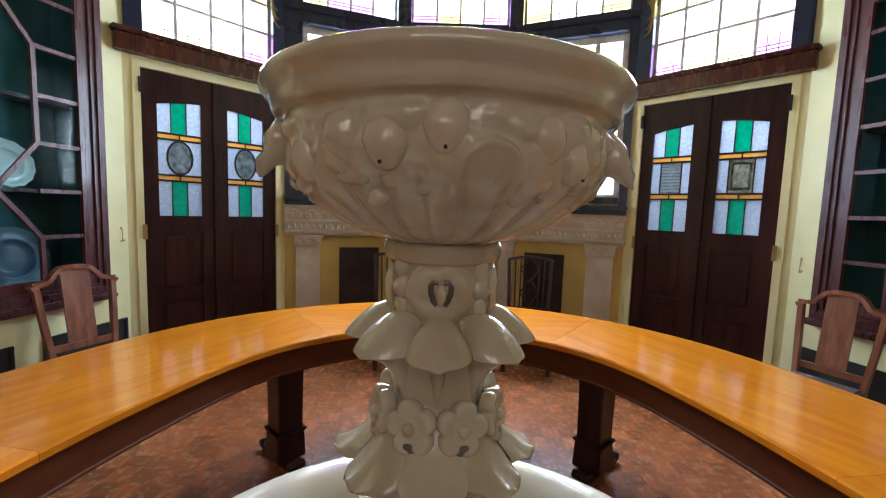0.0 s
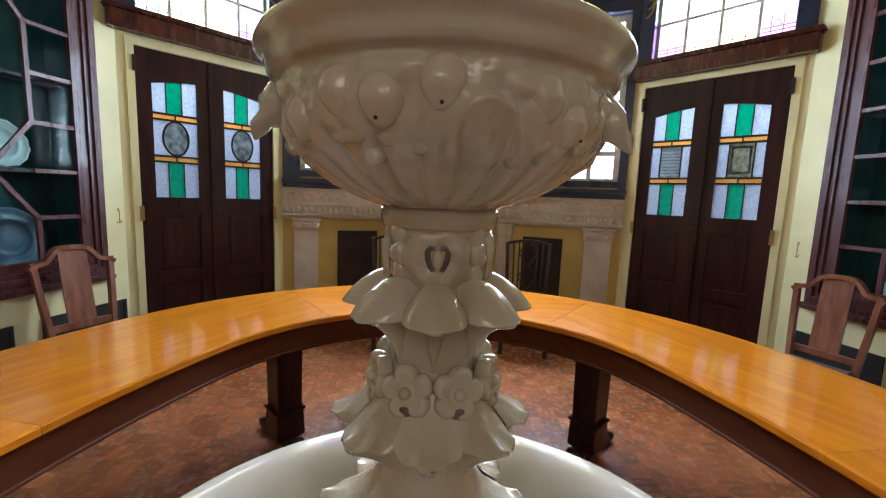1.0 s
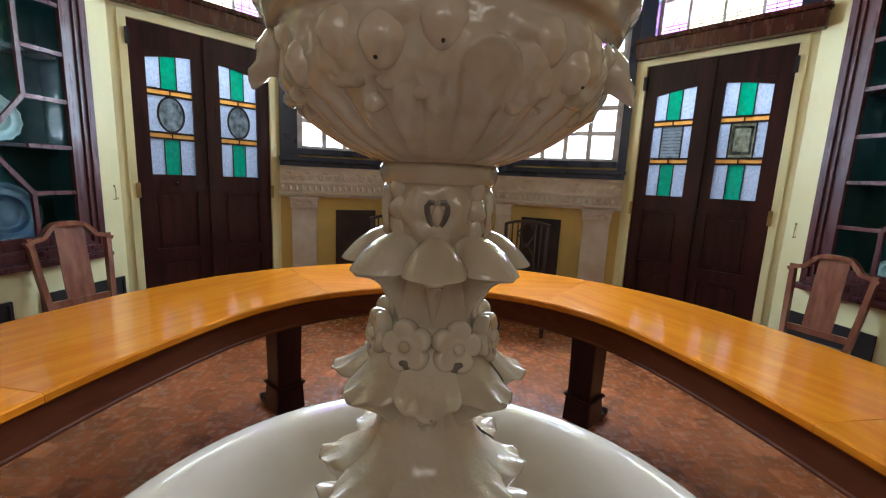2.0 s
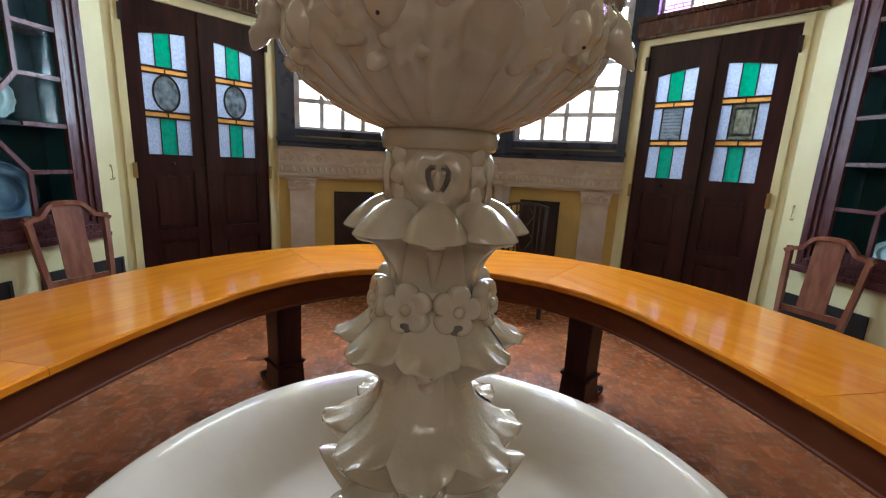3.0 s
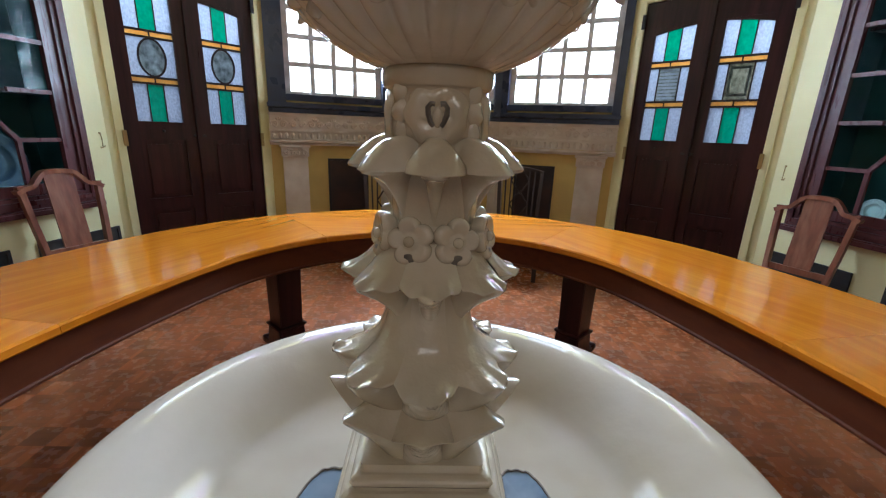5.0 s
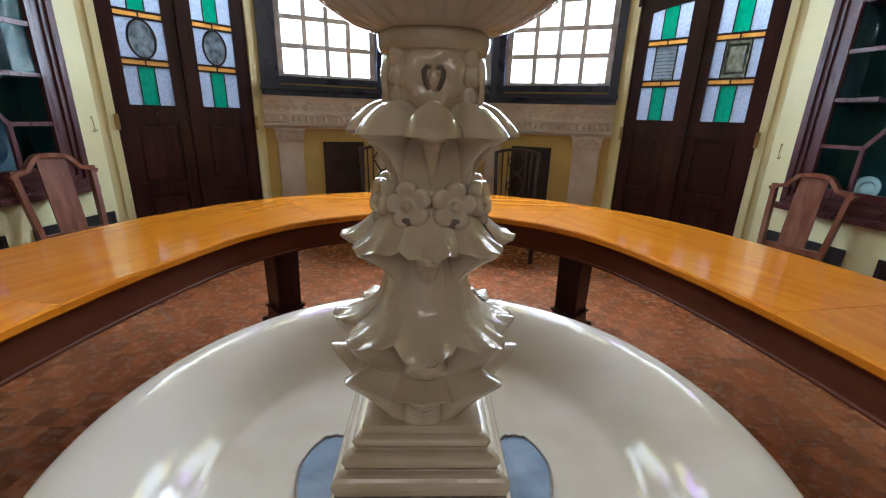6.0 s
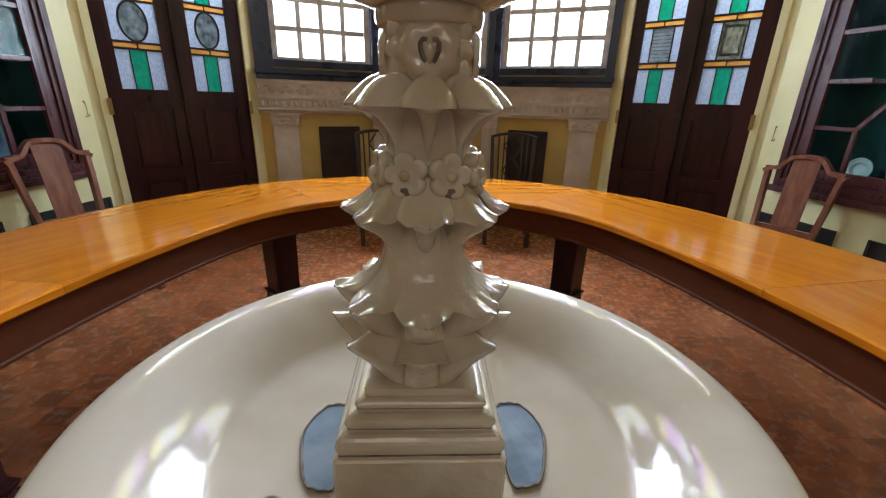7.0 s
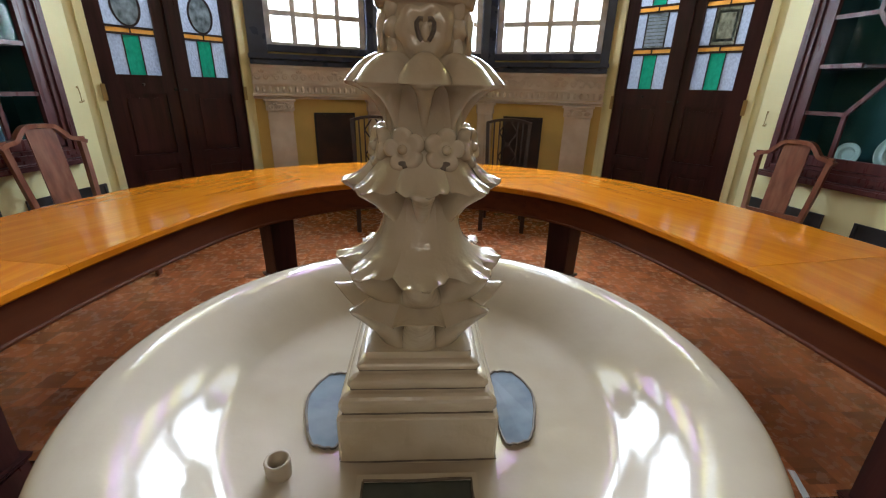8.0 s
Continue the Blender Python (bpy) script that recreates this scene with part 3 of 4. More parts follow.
def anthemion(h):
    """Relief ornament: two scrolls and a fan of three buds."""
    bm = bmesh.new()
    for sgn in (-1, 1):
        path = [Vector((sgn * (0.045 + x), -0.004, -0.015 + z)) for x, z in scroll(0.034)]
        add(bm, sweep(path, disc_section(0.0095, 6), up=Vector((0, 1, 0))))
    for a in (-38, 0, 38):
        b = bmesh.new()
        bmesh.ops.create_icosphere(b, subdivisions=1, radius=1)
        b.transform(pose(0, -0.003, 0.012) @ pose(0, 0, 0, 0, a, 0) @ Matrix.Translation((0, 0, 0.03)) @ Matrix.Diagonal((0.013, 0.016, 0.022, 1)))
        add(bm, b)
    bm.transform(Matrix.Diagonal((h, 1, h, 1)))
    return bm


orn = None
for name in bay:
    m, n = W[name], LEN[name]
    dado = thing("bay_dado", m, "off-white plaster dado with scroll frieze and pilasters under the window", "dado", kind="structure")
    part("frieze_band", box(0.0, n, -0.055, -0.003, 1.215, 1.47, 0.003), PLASTER, dado)
    part("upper_fillet", box(-0.01, n + 0.01, -0.085, -0.058, 1.44, 1.467, 0.006), PLASTER, dado)
    part("middle_fillet", box(-0.01, n + 0.01, -0.09, -0.058, 1.295, 1.315, 0.005), PLASTER, dado)
    part("lower_moulding", box(-0.015, n + 0.015, -0.115, -0.058, 1.19, 1.213, 0.006), PLASTER, dado)
    part("cornice", box(-0.01, n + 0.01, -0.08, -0.003, 1.165, 1.187, 0.005), PLASTER, dado)
    k = 7
    for i in range(k):
        mm = pose((i + 0.5) * n / k, -0.058, 1.376)
        if orn is None:
            orn = part("anthemion", anthemion(0.90), PLASTER, dado, m=mm, smooth=True)
        else:
            share("anthemion", orn, dado, mm)
    k = 20
    egg = None
    for i in range(k):
        mm = pose((i + 0.5) * n / k, -0.058, 1.255)
        if egg is None:
            b = bmesh.new()
            bmesh.ops.create_uvsphere(b, u_segments=10, v_segments=6, radius=1)
            b.transform(Matrix.Diagonal((0.017, 0.016, 0.030, 1)))
            egg = part("egg", b, PLASTER, dado, m=mm, smooth=True)
        else:
            share("egg", egg, dado, mm)
    ends = {"wall_bay_west": ((0.09, 0.35), (n - 0.10, n + 0.02)), "wall_bay_middle": ((-0.02, 0.10), (n - 0.10, n + 0.02)),
            "wall_bay_east": ((-0.02, 0.10), (0.84, 1.12))}[name]
    for a, b in ends:
        pil = part("pilaster", box(a + 0.012, b - 0.012, -0.06, -0.003, 0.0, 1.05, 0.004), PLASTER, dado)
        part("capital", box(a, b, -0.085, -0.003, 1.053, 1.155, 0.006), PLASTER, pil)
        part("abacus", box(a - 0.015, b + 0.015, -0.11, -0.003, 1.142, 1.163, 0.005), PLASTER, pil)
        if b - a > 0.2:
            for sx in (0.30, 0.70):
                share("capital_scroll", orn, pil, pose(a + sx * (b - a), -0.086, 1.10) @ Matrix.Diagonal((0.85, 1, 0.75, 1)))
    if name != "wall_bay_middle":
        a = 0.54 if name == "wall_bay_west" else 0.21
        b = a + 0.42
        hatch = thing("vent_panel", m, "dark recessed hatch panel in the ochre bay wall", "panel", group="bay hatches")
        part("surround", slab(a, b, 0.30, 1.035, -0.02, -0.003, [(a + 0.02, b - 0.02, 0.32, 1.015)]), BLACK, hatch)
        part("panel", box(a + 0.021, b - 0.021, -0.012, -0.004, 0.321, 1.014), PANEL_DARK, hatch)


# ---------------------------------------------------------------- display cabinets in the side walls
def tracery(s0, s1, z0):
    """Glazed cabinet door: geometric glazing bars."""
    w, mid = s1 - s0, (s0 + s1) / 2
    bars = []
    zz = [1.20, 1.50, 1.80, 2.10, 2.40, 2.70]
    for sg in (-1, 1):
        x1, x0 = mid + sg * (w / 2 - 0.085), mid + sg * (w / 2 - 0.085 - 0.25)
        for z in zz:
            bars.append(((x1, z), (x0, z)))
        bars += [((x0, z0), (x0, 1.20)), ((x0, 1.20), (mid, 1.50)), ((mid, 1.50), (x0, 1.80)), ((x0, 1.80), (x0, 2.40)), ((x0, 2.40), (mid, 2.72))]
    return bars


def cabinet(m, s0, s1):
    z0, z1 = 0.83, 2.98
    c = thing("display_cabinet", m, "dark reddish wooden display cabinet with glazed tracery door and green lining", "cabinet", group="wall cabinets")
    part("case", slab(s0 + 0.002, s1 - 0.002, z0 + 0.002, z1 - 0.002, 0.012, 0.28, [(s0 + 0.022, s1 - 0.022, z0 + 0.022, z1 - 0.022)]), GREEN_CLOTH, c, "dark green lined case")
    part("back_panel", box(s0 + 0.003, s1 - 0.003, 0.281, 0.295, z0, z1), GREEN_CLOTH, c, "dark green cloth lining")
    for z in (1.50, 2.10):
        part("shelf", box(s0 + 0.023, s1 - 0.023, 0.12, 0.278, z - 0.012, z + 0.012), FRAME_WOOD, c)
    part("outer_frame", slab(s0 - 0.075, s1 + 0.075, z0 - 0.06, z1 + 0.08, -0.045, -0.002, [(s0 + 0.01, s1 - 0.01, z0 + 0.02, z1 - 0.02)]), FRAME_WOOD, c)
    part("frame_bead", slab(s0 - 0.05, s1 + 0.05, z0 - 0.035, z1 + 0.055, -0.06, -0.0455, [(s0 - 0.02, s1 + 0.02, z0 - 0.005, z1 + 0.02)]), FRAME_WOOD, c)
    part("sill", box(s0 - 0.10, s1 + 0.10, -0.085, -0.002, z0 - 0.105, z0 - 0.061, 0.01), FRAME_WOOD, c)
    door = part("cabinet_door", slab(s0 + 0.012, s1 - 0.012, z0 + 0.022, z1 - 0.022, -0.03, 0.008, [(s0 + 0.085, s1 - 0.085, z0 + 0.09, z1 - 0.09)]), FRAME_WOOD, c)
    for (xa, za), (xb, zb) in tracery(s0, s1, z0 + 0.09):
        part("glazing_bar", sweep([Vector((xa, -0.012, za)), Vector((xb, -0.012, zb))], rect(0.026, 0.022), up=Vector((0, 1, 0))), FRAME_WOOD, door)
    g = part("glass", box(s0 + 0.084, s1 - 0.084, -0.002, 0.001, z0 + 0.089, z1 - 0.089), CABINET_GLASS, door)
    g.visible_shadow = False
    return c


def plate(r, material, label, m, scallop=0.0):
    prof = [(0.001, 0.0), (r * 0.45, 0.0), (r * 0.6, 0.010), (r * 0.97, 0.022), (r, 0.027), (r * 0.95, 0.031), (r * 0.90, 0.025), (r * 0.66, 0.023), (r * 0.62, 0.026), (r * 0.58, 0.018), (r * 0.42, 0.004), (r * 0.38, 0.007), (0.001, 0.006)]
    bm = lathe(prof, 48, lambda a, q, z, i: (q * (1 + (scallop * math.cos(14 * a) if q > r * 0.8 else 0)), z))
    ob = part("plate", bm, material, None, m=m, smooth=True)
    return tagged(ob, label, "plate", "plates in the cabinets")


cabinet(W["wall_side_west"], CAB_W[0], CAB_W[1])
cabinet(W["wall_side_east"], CAB_E[0], CAB_E[1])
mw, me_ = W["wall_side_west"], W["wall_side_east"]
cw, ce = CAB_W[1], CAB_E[0]
plate(0.155, WHITE_CHINA, "white scalloped china plate standing on a cabinet shelf", mw @ pose(cw - 0.40, 0.17, 1.512 + 0.150, 78, 0, 0), 0.03)
plate(0.205, BLUE_CHINA, "large blue and white china charger leaning in the cabinet", mw @ pose(cw - 0.38, 0.19, 1.055, 80, 0, 0))
plate(0.082, WHITE_CHINA, "small white china plate standing at the bottom of the cabinet", me_ @ pose(ce + 0.33, 0.16, 0.934, 78, 0, 0))
plate(0.13, WHITE_CHINA, "pale china plate behind the cabinet glass", me_ @ pose(ce + 0.60, 0.18, 0.978, 78, 0, 0))


def hook(m):
    h = thing("wall_hook", m, "small brass cabin hook hanging on the yellow wall", "hook", "wall hooks")
    part("backplate", box(-0.008, 0.008, -0.006, -0.001, 0.035, 0.05, 0.002), BRASS, h)
    part("rod", sweep([Vector((0, -0.008, 0.045)), Vector((0.003, -0.012, 0.0)), Vector((0.001, -0.012, -0.05)), Vector((0.014, -0.012, -0.058)), Vector((0.02, -0.012, -0.045))], disc_section(0.0035, 6)), BRASS, h, smooth=True)
    part("staple", box(-0.012, 0.012, -0.008, -0.001, -0.065, -0.055, 0.002), BRASS, h)


hook(mw @ pose(LEN["wall_side_west"] - 0.055, 0, 1.20))
hook(me_ @ pose(0.075, 0, 1.145))


def low_hatch(m, a, b):
    h = thing("vent_panel", m, "low dark hatch panel in the pale yellow wall", "panel", group="side wall hatches")
    part("surround", slab(a, b, 0.17, 0.535, -0.018, -0.003, [(a + 0.02, b - 0.02, 0.19, 0.515)]), BLACK, h)
    part("panel", box(a + 0.021, b - 0.021, -0.010, -0.004, 0.191, 0.514), BLACK, h)


low_hatch(mw, LEN["wall_side_west"] - 0.62, LEN["wall_side_west"] - 0.04)
low_hatch(mw, LEN["wall_side_west"] - 1.35, LEN["wall_side_west"] - 0.78)
low_hatch(me_, 0.12, 0.695)
low_hatch(me_, 0.885, 1.46)


# ---------------------------------------------------------------- oval ring table
TC, RI, RO, BEND = 0.92, 1.00, 1.74, 70.0
KC = TC / math.cos(radians(BEND))


def ring(a, r):
    """A point of the oval at the angle a (degrees from the far tip, + to the east) and radius r about the far centre."""
    s = 1 if a >= 0 else -1
    a = abs(a)
    if a <= BEND:
        return s * r * math.sin(radians(a)), TC + r * math.cos(radians(a))
    # sides: wide arcs whose centre lies on the cross axis
    k = (a - BEND) * 0.32
    th = radians(BEND + k)
    cx = -KC * math.sin(radians(BEND))
    return s * (cx + (KC + r) * math.sin(th)), (KC + r) * math.cos(th)


def ring_bar(a0, a1, r0, r1, z0, z1, bevel=0.0, n=24):
    rows = []
    for i in range(n + 1):
        a = a0 + (a1 - a0) * i / n
        sec = [(r0 + bevel, z0), (r1 - bevel, z0), (r1, z0 + bevel), (r1, z1 - bevel), (r1 - bevel, z1), (r0 + bevel, z1), (r0, z1 - bevel), (r0, z0 + bevel)] if bevel else [(r0, z0), (r1, z0), (r1, z1), (r0, z1)]
        rows.append([(*ring(a, r), z) for r, z in sec])
    return cap(grid(rows, closed_u=True))


table = thing("ring_table", pose(0, 0, 0), "long curved honey-varnished table on dark mahogany pedestals", "table")
seams = [-185, -104, -37, 37, 104, 185]
for a0, a1 in zip(seams, seams[1:]):
    # each section lies in its own frame, so that its grain runs along it
    (xa, ya), (xb, yb) = ring(a0 if abs(a0) < 180 else (a0 + a1) / 2, 1.3), ring(a1 if abs(a1) < 180 else (a0 + a1) / 2, 1.3)
    turn = pose(0, 0, 0, 0, 0, math.degrees(math.atan2(yb - ya, xb - xa)))
    for name, bm, material, label in (
            ("tabletop", ring_bar(a0 + 0.04, a1 - 0.04, RI, RO, 0.714, 0.75, 0.007, 48), HONEY, "honey coloured varnished top section"),
            ("inner_apron", ring_bar(a0, a1, RI + 0.05, RI + 0.075, 0.588, 0.713, 0, 40), APRON, "dark mahogany apron"),
            ("outer_apron", ring_bar(a0, a1, RO - 0.075, RO - 0.05, 0.588, 0.713, 0, 40), APRON, ""),
            ("bead", ring_bar(a0, a1, RI + 0.044, RI + 0.080, 0.572, 0.588, 0.005, 40), APRON, "")):
        bm.transform(turn.inverted())
        part(name, bm, material, table, label, turn)


def taper(w0, w1, z0, z1, bevel=0.004):
    bm = box(-0.5, 0.5, -0.5, 0.5, z0, z1)
    for v in bm.verts:
        w = w0 if v.co.z < (z0 + z1) / 2 else w1
        v.co.x, v.co.y = v.co.x * w, v.co.y * w
    bmesh.ops.bevel(bm, geom=bm.edges[:], offset=bevel, segments=2, affect="EDGES")
    return bm


for a in (-175, -119, -47, 48, 129, 180):
    x, y = ring(a, 1.18 if abs(a) < 60 else 1.15)
    x2, y2 = ring(a, 1.5)
    turn = math.degrees(math.atan2(y2 - y, x2 - x))
    leg = part("leg", taper(0.134, 0.150, 0.10, 0.712), DOOR_WOOD, table, "near-black square pedestal leg", pose(x, y, 0, 0, 0, turn))
    part("cuff", taper(0.164, 0.152, 0.05, 0.195, 0.006), DOOR_WOOD, leg)
    part("cuff_moulding", taper(0.160, 0.180, 0.196, 0.216, 0.005), DOOR_WOOD, leg)
    if abs(a) < 60:
        part("foot", box(-0.12, 0.22, -0.045, 0.045, 0.002, 0.052, 0.010), DOOR_WOOD, leg)
        for e in (-0.12, 0.22):
            part("toe", lathe([(0.001, -0.06), (0.03, -0.058), (0.036, -0.05), (0.036, 0.05), (0.03, 0.058), (0.001, 0.06)], 16), DOOR_WOOD, leg, m=pose(e, 0, 0.038, 90, 0, 0) @ Matrix.Diagonal((0.7, 0.7, 0.8, 1)), smooth=True)
    else:
        run = part("runner", box(-0.115, 0.36, -0.16, 0.16, 0.002, 0.092, 0.006), MAHOGANY, leg, "dark base runner with bolt holes")
        for k in range(5):
            part("bolt_hole", lathe([(0.0, 0.0), (0.009, 0.0), (0.009, 0.0012), (0.0, 0.0013)], 10), BLACK, run, m=pose(-0.09, -0.12 + 0.06 * k, 0.0925))
strip = tagged(part("floor_strip", box(-0.012, 0.012, -0.08, 0.08, 0.001, 0.006, 0.002), WHITE_CHINA, None, m=pose(1.345, 0.33, 0, 0, 0, -20)), "short white plastic strip lying on the parquet", "strip")


# ---------------------------------------------------------------- fountain
fountain = thing("fountain", pose(-0.006, 0.0, 0.0), "cream glazed ceramic tiered fountain with leaf ornament and wide basin", "fountain")

# dark glaze that puts the shade of recesses into the colour
RECESS_GLAZE = mat("painted_recess_shade", (0.09, 0.075, 0.06), 0.35, alt=(0.17, 0.145, 0.12), scale=60)
# basin and its foot
prof = [(0.30, 0.0), (0.30, 0.05), (0.24, 0.08), (0.19, 0.16), (0.18, 0.28), (0.24, 0.36), (0.38, 0.46), (0.50, 0.58), (0.562, 0.70), (0.580, 0.755),
        (0.582, 0.780), (0.580, 0.795), (0.573, 0.806), (0.560, 0.8128), (0.543, 0.8155), (0.525, 0.8155), (0.505, 0.8130), (0.485, 0.8075), (0.465, 0.7995), (0.446, 0.7895), (0.427, 0.7775), (0.408, 0.7635), (0.391, 0.7490),
        (0.377, 0.7365), (0.366, 0.7285), (0.354, 0.7235), (0.338, 0.7200), (0.31, 0.7160), (0.26, 0.7090), (0.20, 0.7012), (0.15, 0.694), (0.10, 0.692), (0.002, 0.692)]


def basin_floor(x, y):
    """Height of the dished basin floor."""
    return 0.694 + max(0.0, math.hypot(x, y) - 0.15) * 0.152


part("basin", lathe(prof, 128, None, 130), BASIN_GLAZE, fountain, "wide white glazed basin", smooth=True)


def pyramid_steps():
    """Stepped square base: a mitred moulding profile of (half width, z), with its corners eased."""
    p = [(0.134, 0.66), (0.134, 0.787), (0.131, 0.790)]
    for w0, w1, z0, z1 in ((0.130, 0.113, 0.793, 0.829), (0.116, 0.101, 0.832, 0.856), (0.102, 0.089, 0.859, 0.876)):
        h = z1 - z0
        p += [(w0 - 0.006, z0), (w0 - 0.006, z0 + 0.16 * h)]
        for i in range(9):
            t = radians(-60 + 150 * i / 8)
            p.append((w1 + (w0 - w1) * math.cos(t) if t > 0 else w0 - (w0 - w1) * 0.35 * (1 - math.cos(t)), z0 + h * (0.52 + 0.48 * math.sin(t))))
    p += [(0.088, 0.878), (0.088, 0.888), (0.0, 0.889)]
    rows = []
    for w, z in p:
        c = min(0.005, w)
        rows.append([(-w + c, -w, z), (w - c, -w, z), (w, -w + c, z), (w, w - c, z), (w - c, w, z), (-w + c, w, z), (-w, w - c, z), (-w, -w + c, z)])
    bm = grid(rows, closed_u=True)
    bmesh.ops.remove_doubles(bm, verts=bm.verts[:], dist=1e-5)
    bmesh.ops.recalc_face_normals(bm, faces=bm.faces[:])
    return bm


plinth = part("stepped_plinth", pyramid_steps(), GLAZE, fountain, "square stepped plinth", pose(-0.007, 0, 0))
# brown lines paint the joints' grime and the shade under the step overhangs
for w, z in ((0.1345, 0.6985), (0.1245, 0.7925), (0.1105, 0.8315), (0.0965, 0.8585)):
    loop = [Vector((x * w, y * w, z + 0.0004 * math.sin(31 * x + 17 * y))) for x, y in
            [(-1 + i / 6, -1) for i in range(12)] + [(1, -1 + i / 6) for i in range(12)] + [(1 - i / 6, 1) for i in range(12)] + [(-1, 1 - i / 6) for i in range(13)]]
    part("step_joint", sweep(loop, disc_section(0.0017, 6)), GRIME, plinth, "brown joint line, grime and painted shade")

# stem: the bare core between the leaf tiers
core = [(0.066, 0.875), (0.060, 0.91), (0.060, 0.95), (0.062, 1.0), (0.060, 1.05), (0.058, 1.10), (0.058, 1.13), (0.058, 1.16), (0.056, 1.20), (0.056, 1.235), (0.058, 1.26),
        (0.060, 1.30), (0.058, 1.335), (0.0635, 1.345), (0.0645, 1.37), (0.064, 1.395), (0.069, 1.40), (0.072, 1.408), (0.072, 1.418), (0.068, 1.424), (0.066, 1.43)]
part("stem", lathe(core, 96, lambda a, r, z, i: (r * (1 + (0.03 * math.cos(8 * a) if z < 1.33 else 0.0)), z), 90), GLAZE, fountain, smooth=True)


def petal(top, under, half=22.9, notch=0.5, power=2.0, dome=0.6, spear=0.8, fan=0.0, folds=4, edge=0.0, hold=2.5, n=28):
    """One leaf of a tier over a sector facing -Y: its upper side from root to tip, its under side back to the stem.
    notch: how far the rim draws in at the sides; dome: how far the upper side sinks to the rim's height there;
    spear: how fast the under side narrows to a ridge with hollows beside it; fan: sharp creases that spread towards the tip; edge: lift of the rim's sides; hold: how close to the rim the notch stays."""
    up, dn = spline([(r, z, 0) for r, z in top], 20), spline([(r, z, 0) for r, z in under], 18)[1:]
    loop = [(p, 0.0) for p in up] + [(p, (i + 1) / len(dn)) for i, p in enumerate(dn)]
    rmin, rmax, rim_z = min(p.x for p, _ in loop), max(p.x for p, _ in loop), top[-1][1]
    rows = []
    for j in range(n + 1):
        f = -1 + 2 * j / n
        g, a = abs(f), radians(half) * f
        row = []
        for p, u in loop:
            v = max(0.0, min(1.0, (p.x - rmin) / (rmax - rmin)))
            r = rmin + (p.x - rmin) * (1 - notch * g ** power * v ** hold)
            z = p.y + edge * g ** 1.5 * v
            if u == 0.0:
                ease = min(1.0, v / 0.22)
                z -= dome * max(0.0, p.y - rim_z) * g ** 2.6 * ease * ease * (3 - 2 * ease)
                z += fan * v ** 4 * (1 - g ** 4) * (4 * abs((f * folds / 2 + 0.25) % 1 - 0.5) - 1)
            else:
                r = min(r, rmin + (rmax - rmin) * (1 - notch * g ** power) + 0.004)
                w = 1.05 - spear * u ** 0.7
                pinch = max(0.0, 1 - (g / w) ** 2)
                if spear < 0.3:
                    pinch += (1 - pinch) * u
                r = rmin * 0.9 + (r - rmin * 0.9) * pinch
            row.append((r * math.sin(a), -r * math.cos(a), z))
        rows.append(row)
    bm = grid(rows, closed_u=True)
    bmesh.ops.recalc_face_normals(bm, faces=bm.faces[:])
    return bm


def tier(name, bm, label, shift=0.0, count=8, lean=0.0):
    """A ring of leaves, each a little uneven; lean: how far the ring stands off the axis."""
    src = None
    rng = random.Random(len(name) * 7)
    for i in range(count):
        m = pose(lean, 1.3 * lean, rng.uniform(-0.0015, 0.0015), 0, 0, shift + i * 360 / count + rng.uniform(-0.4, 0.4)) @ Matrix.Diagonal((1, rng.uniform(0.98, 1.02), 1, 1))
        if src is None:
            src = part(name, bm, GLAZE, fountain, label, m, True)
        else:
            share(name, src, fountain, m)


tier("umbrella_leaf", petal([(0.050, 1.346), (0.066, 1.343), (0.084, 1.336), (0.101, 1.323), (0.113, 1.310), (0.119, 1.302)],
                            [(0.119, 1.302), (0.117, 1.298), (0.102, 1.294), (0.087, 1.285), (0.074, 1.270), (0.065, 1.255), (0.058, 1.238), (0.054, 1.215), (0.049, 1.192)],
                            notch=0.38, power=2.2, dome=0.55, spear=0.85, hold=1.6), "upper ring of drooping leaves")
tier("skirt_leaf", petal([(0.048, 1.238), (0.060, 1.224), (0.073, 1.203), (0.089, 1.183), (0.108, 1.168), (0.127, 1.159)],
                         [(0.127, 1.159), (0.125, 1.153), (0.110, 1.143), (0.091, 1.130), (0.074, 1.114), (0.060, 1.096), (0.050, 1.075)],
                         notch=0.34, power=2.0, dome=0.16, spear=0.35, fan=0.0036, folds=3, hold=2.0), "middle ring of ribbed leaves", lean=-0.002)
tier("bell_leaf", petal([(0.050, 1.160), (0.058, 1.122), (0.064, 1.092), (0.075, 1.065), (0.095, 1.045), (0.119, 1.034), (0.142, 1.029)],
                        [(0.142, 1.029), (0.140, 1.023), (0.128, 1.005), (0.112, 0.988), (0.092, 0.972), (0.060, 0.955)],
                        notch=0.42, power=1.8, dome=0.04, spear=0.0, fan=0.0045, folds=3, hold=3.0), "long bell-shaped ring of ribbed leaves", lean=-0.004)
tier("spread_leaf", petal([(0.050, 1.000), (0.076, 0.991), (0.102, 0.983), (0.128, 0.978), (0.151, 0.978)],
                          [(0.151, 0.978), (0.148, 0.972), (0.129, 0.951), (0.111, 0.930), (0.095, 0.909), (0.084, 0.893), (0.078, 0.884)],
                          notch=0.40, power=1.1, dome=0.0, spear=0.0, edge=-0.034, hold=1.0), "lowest ring of spreading pointed leaves", lean=-0.006)

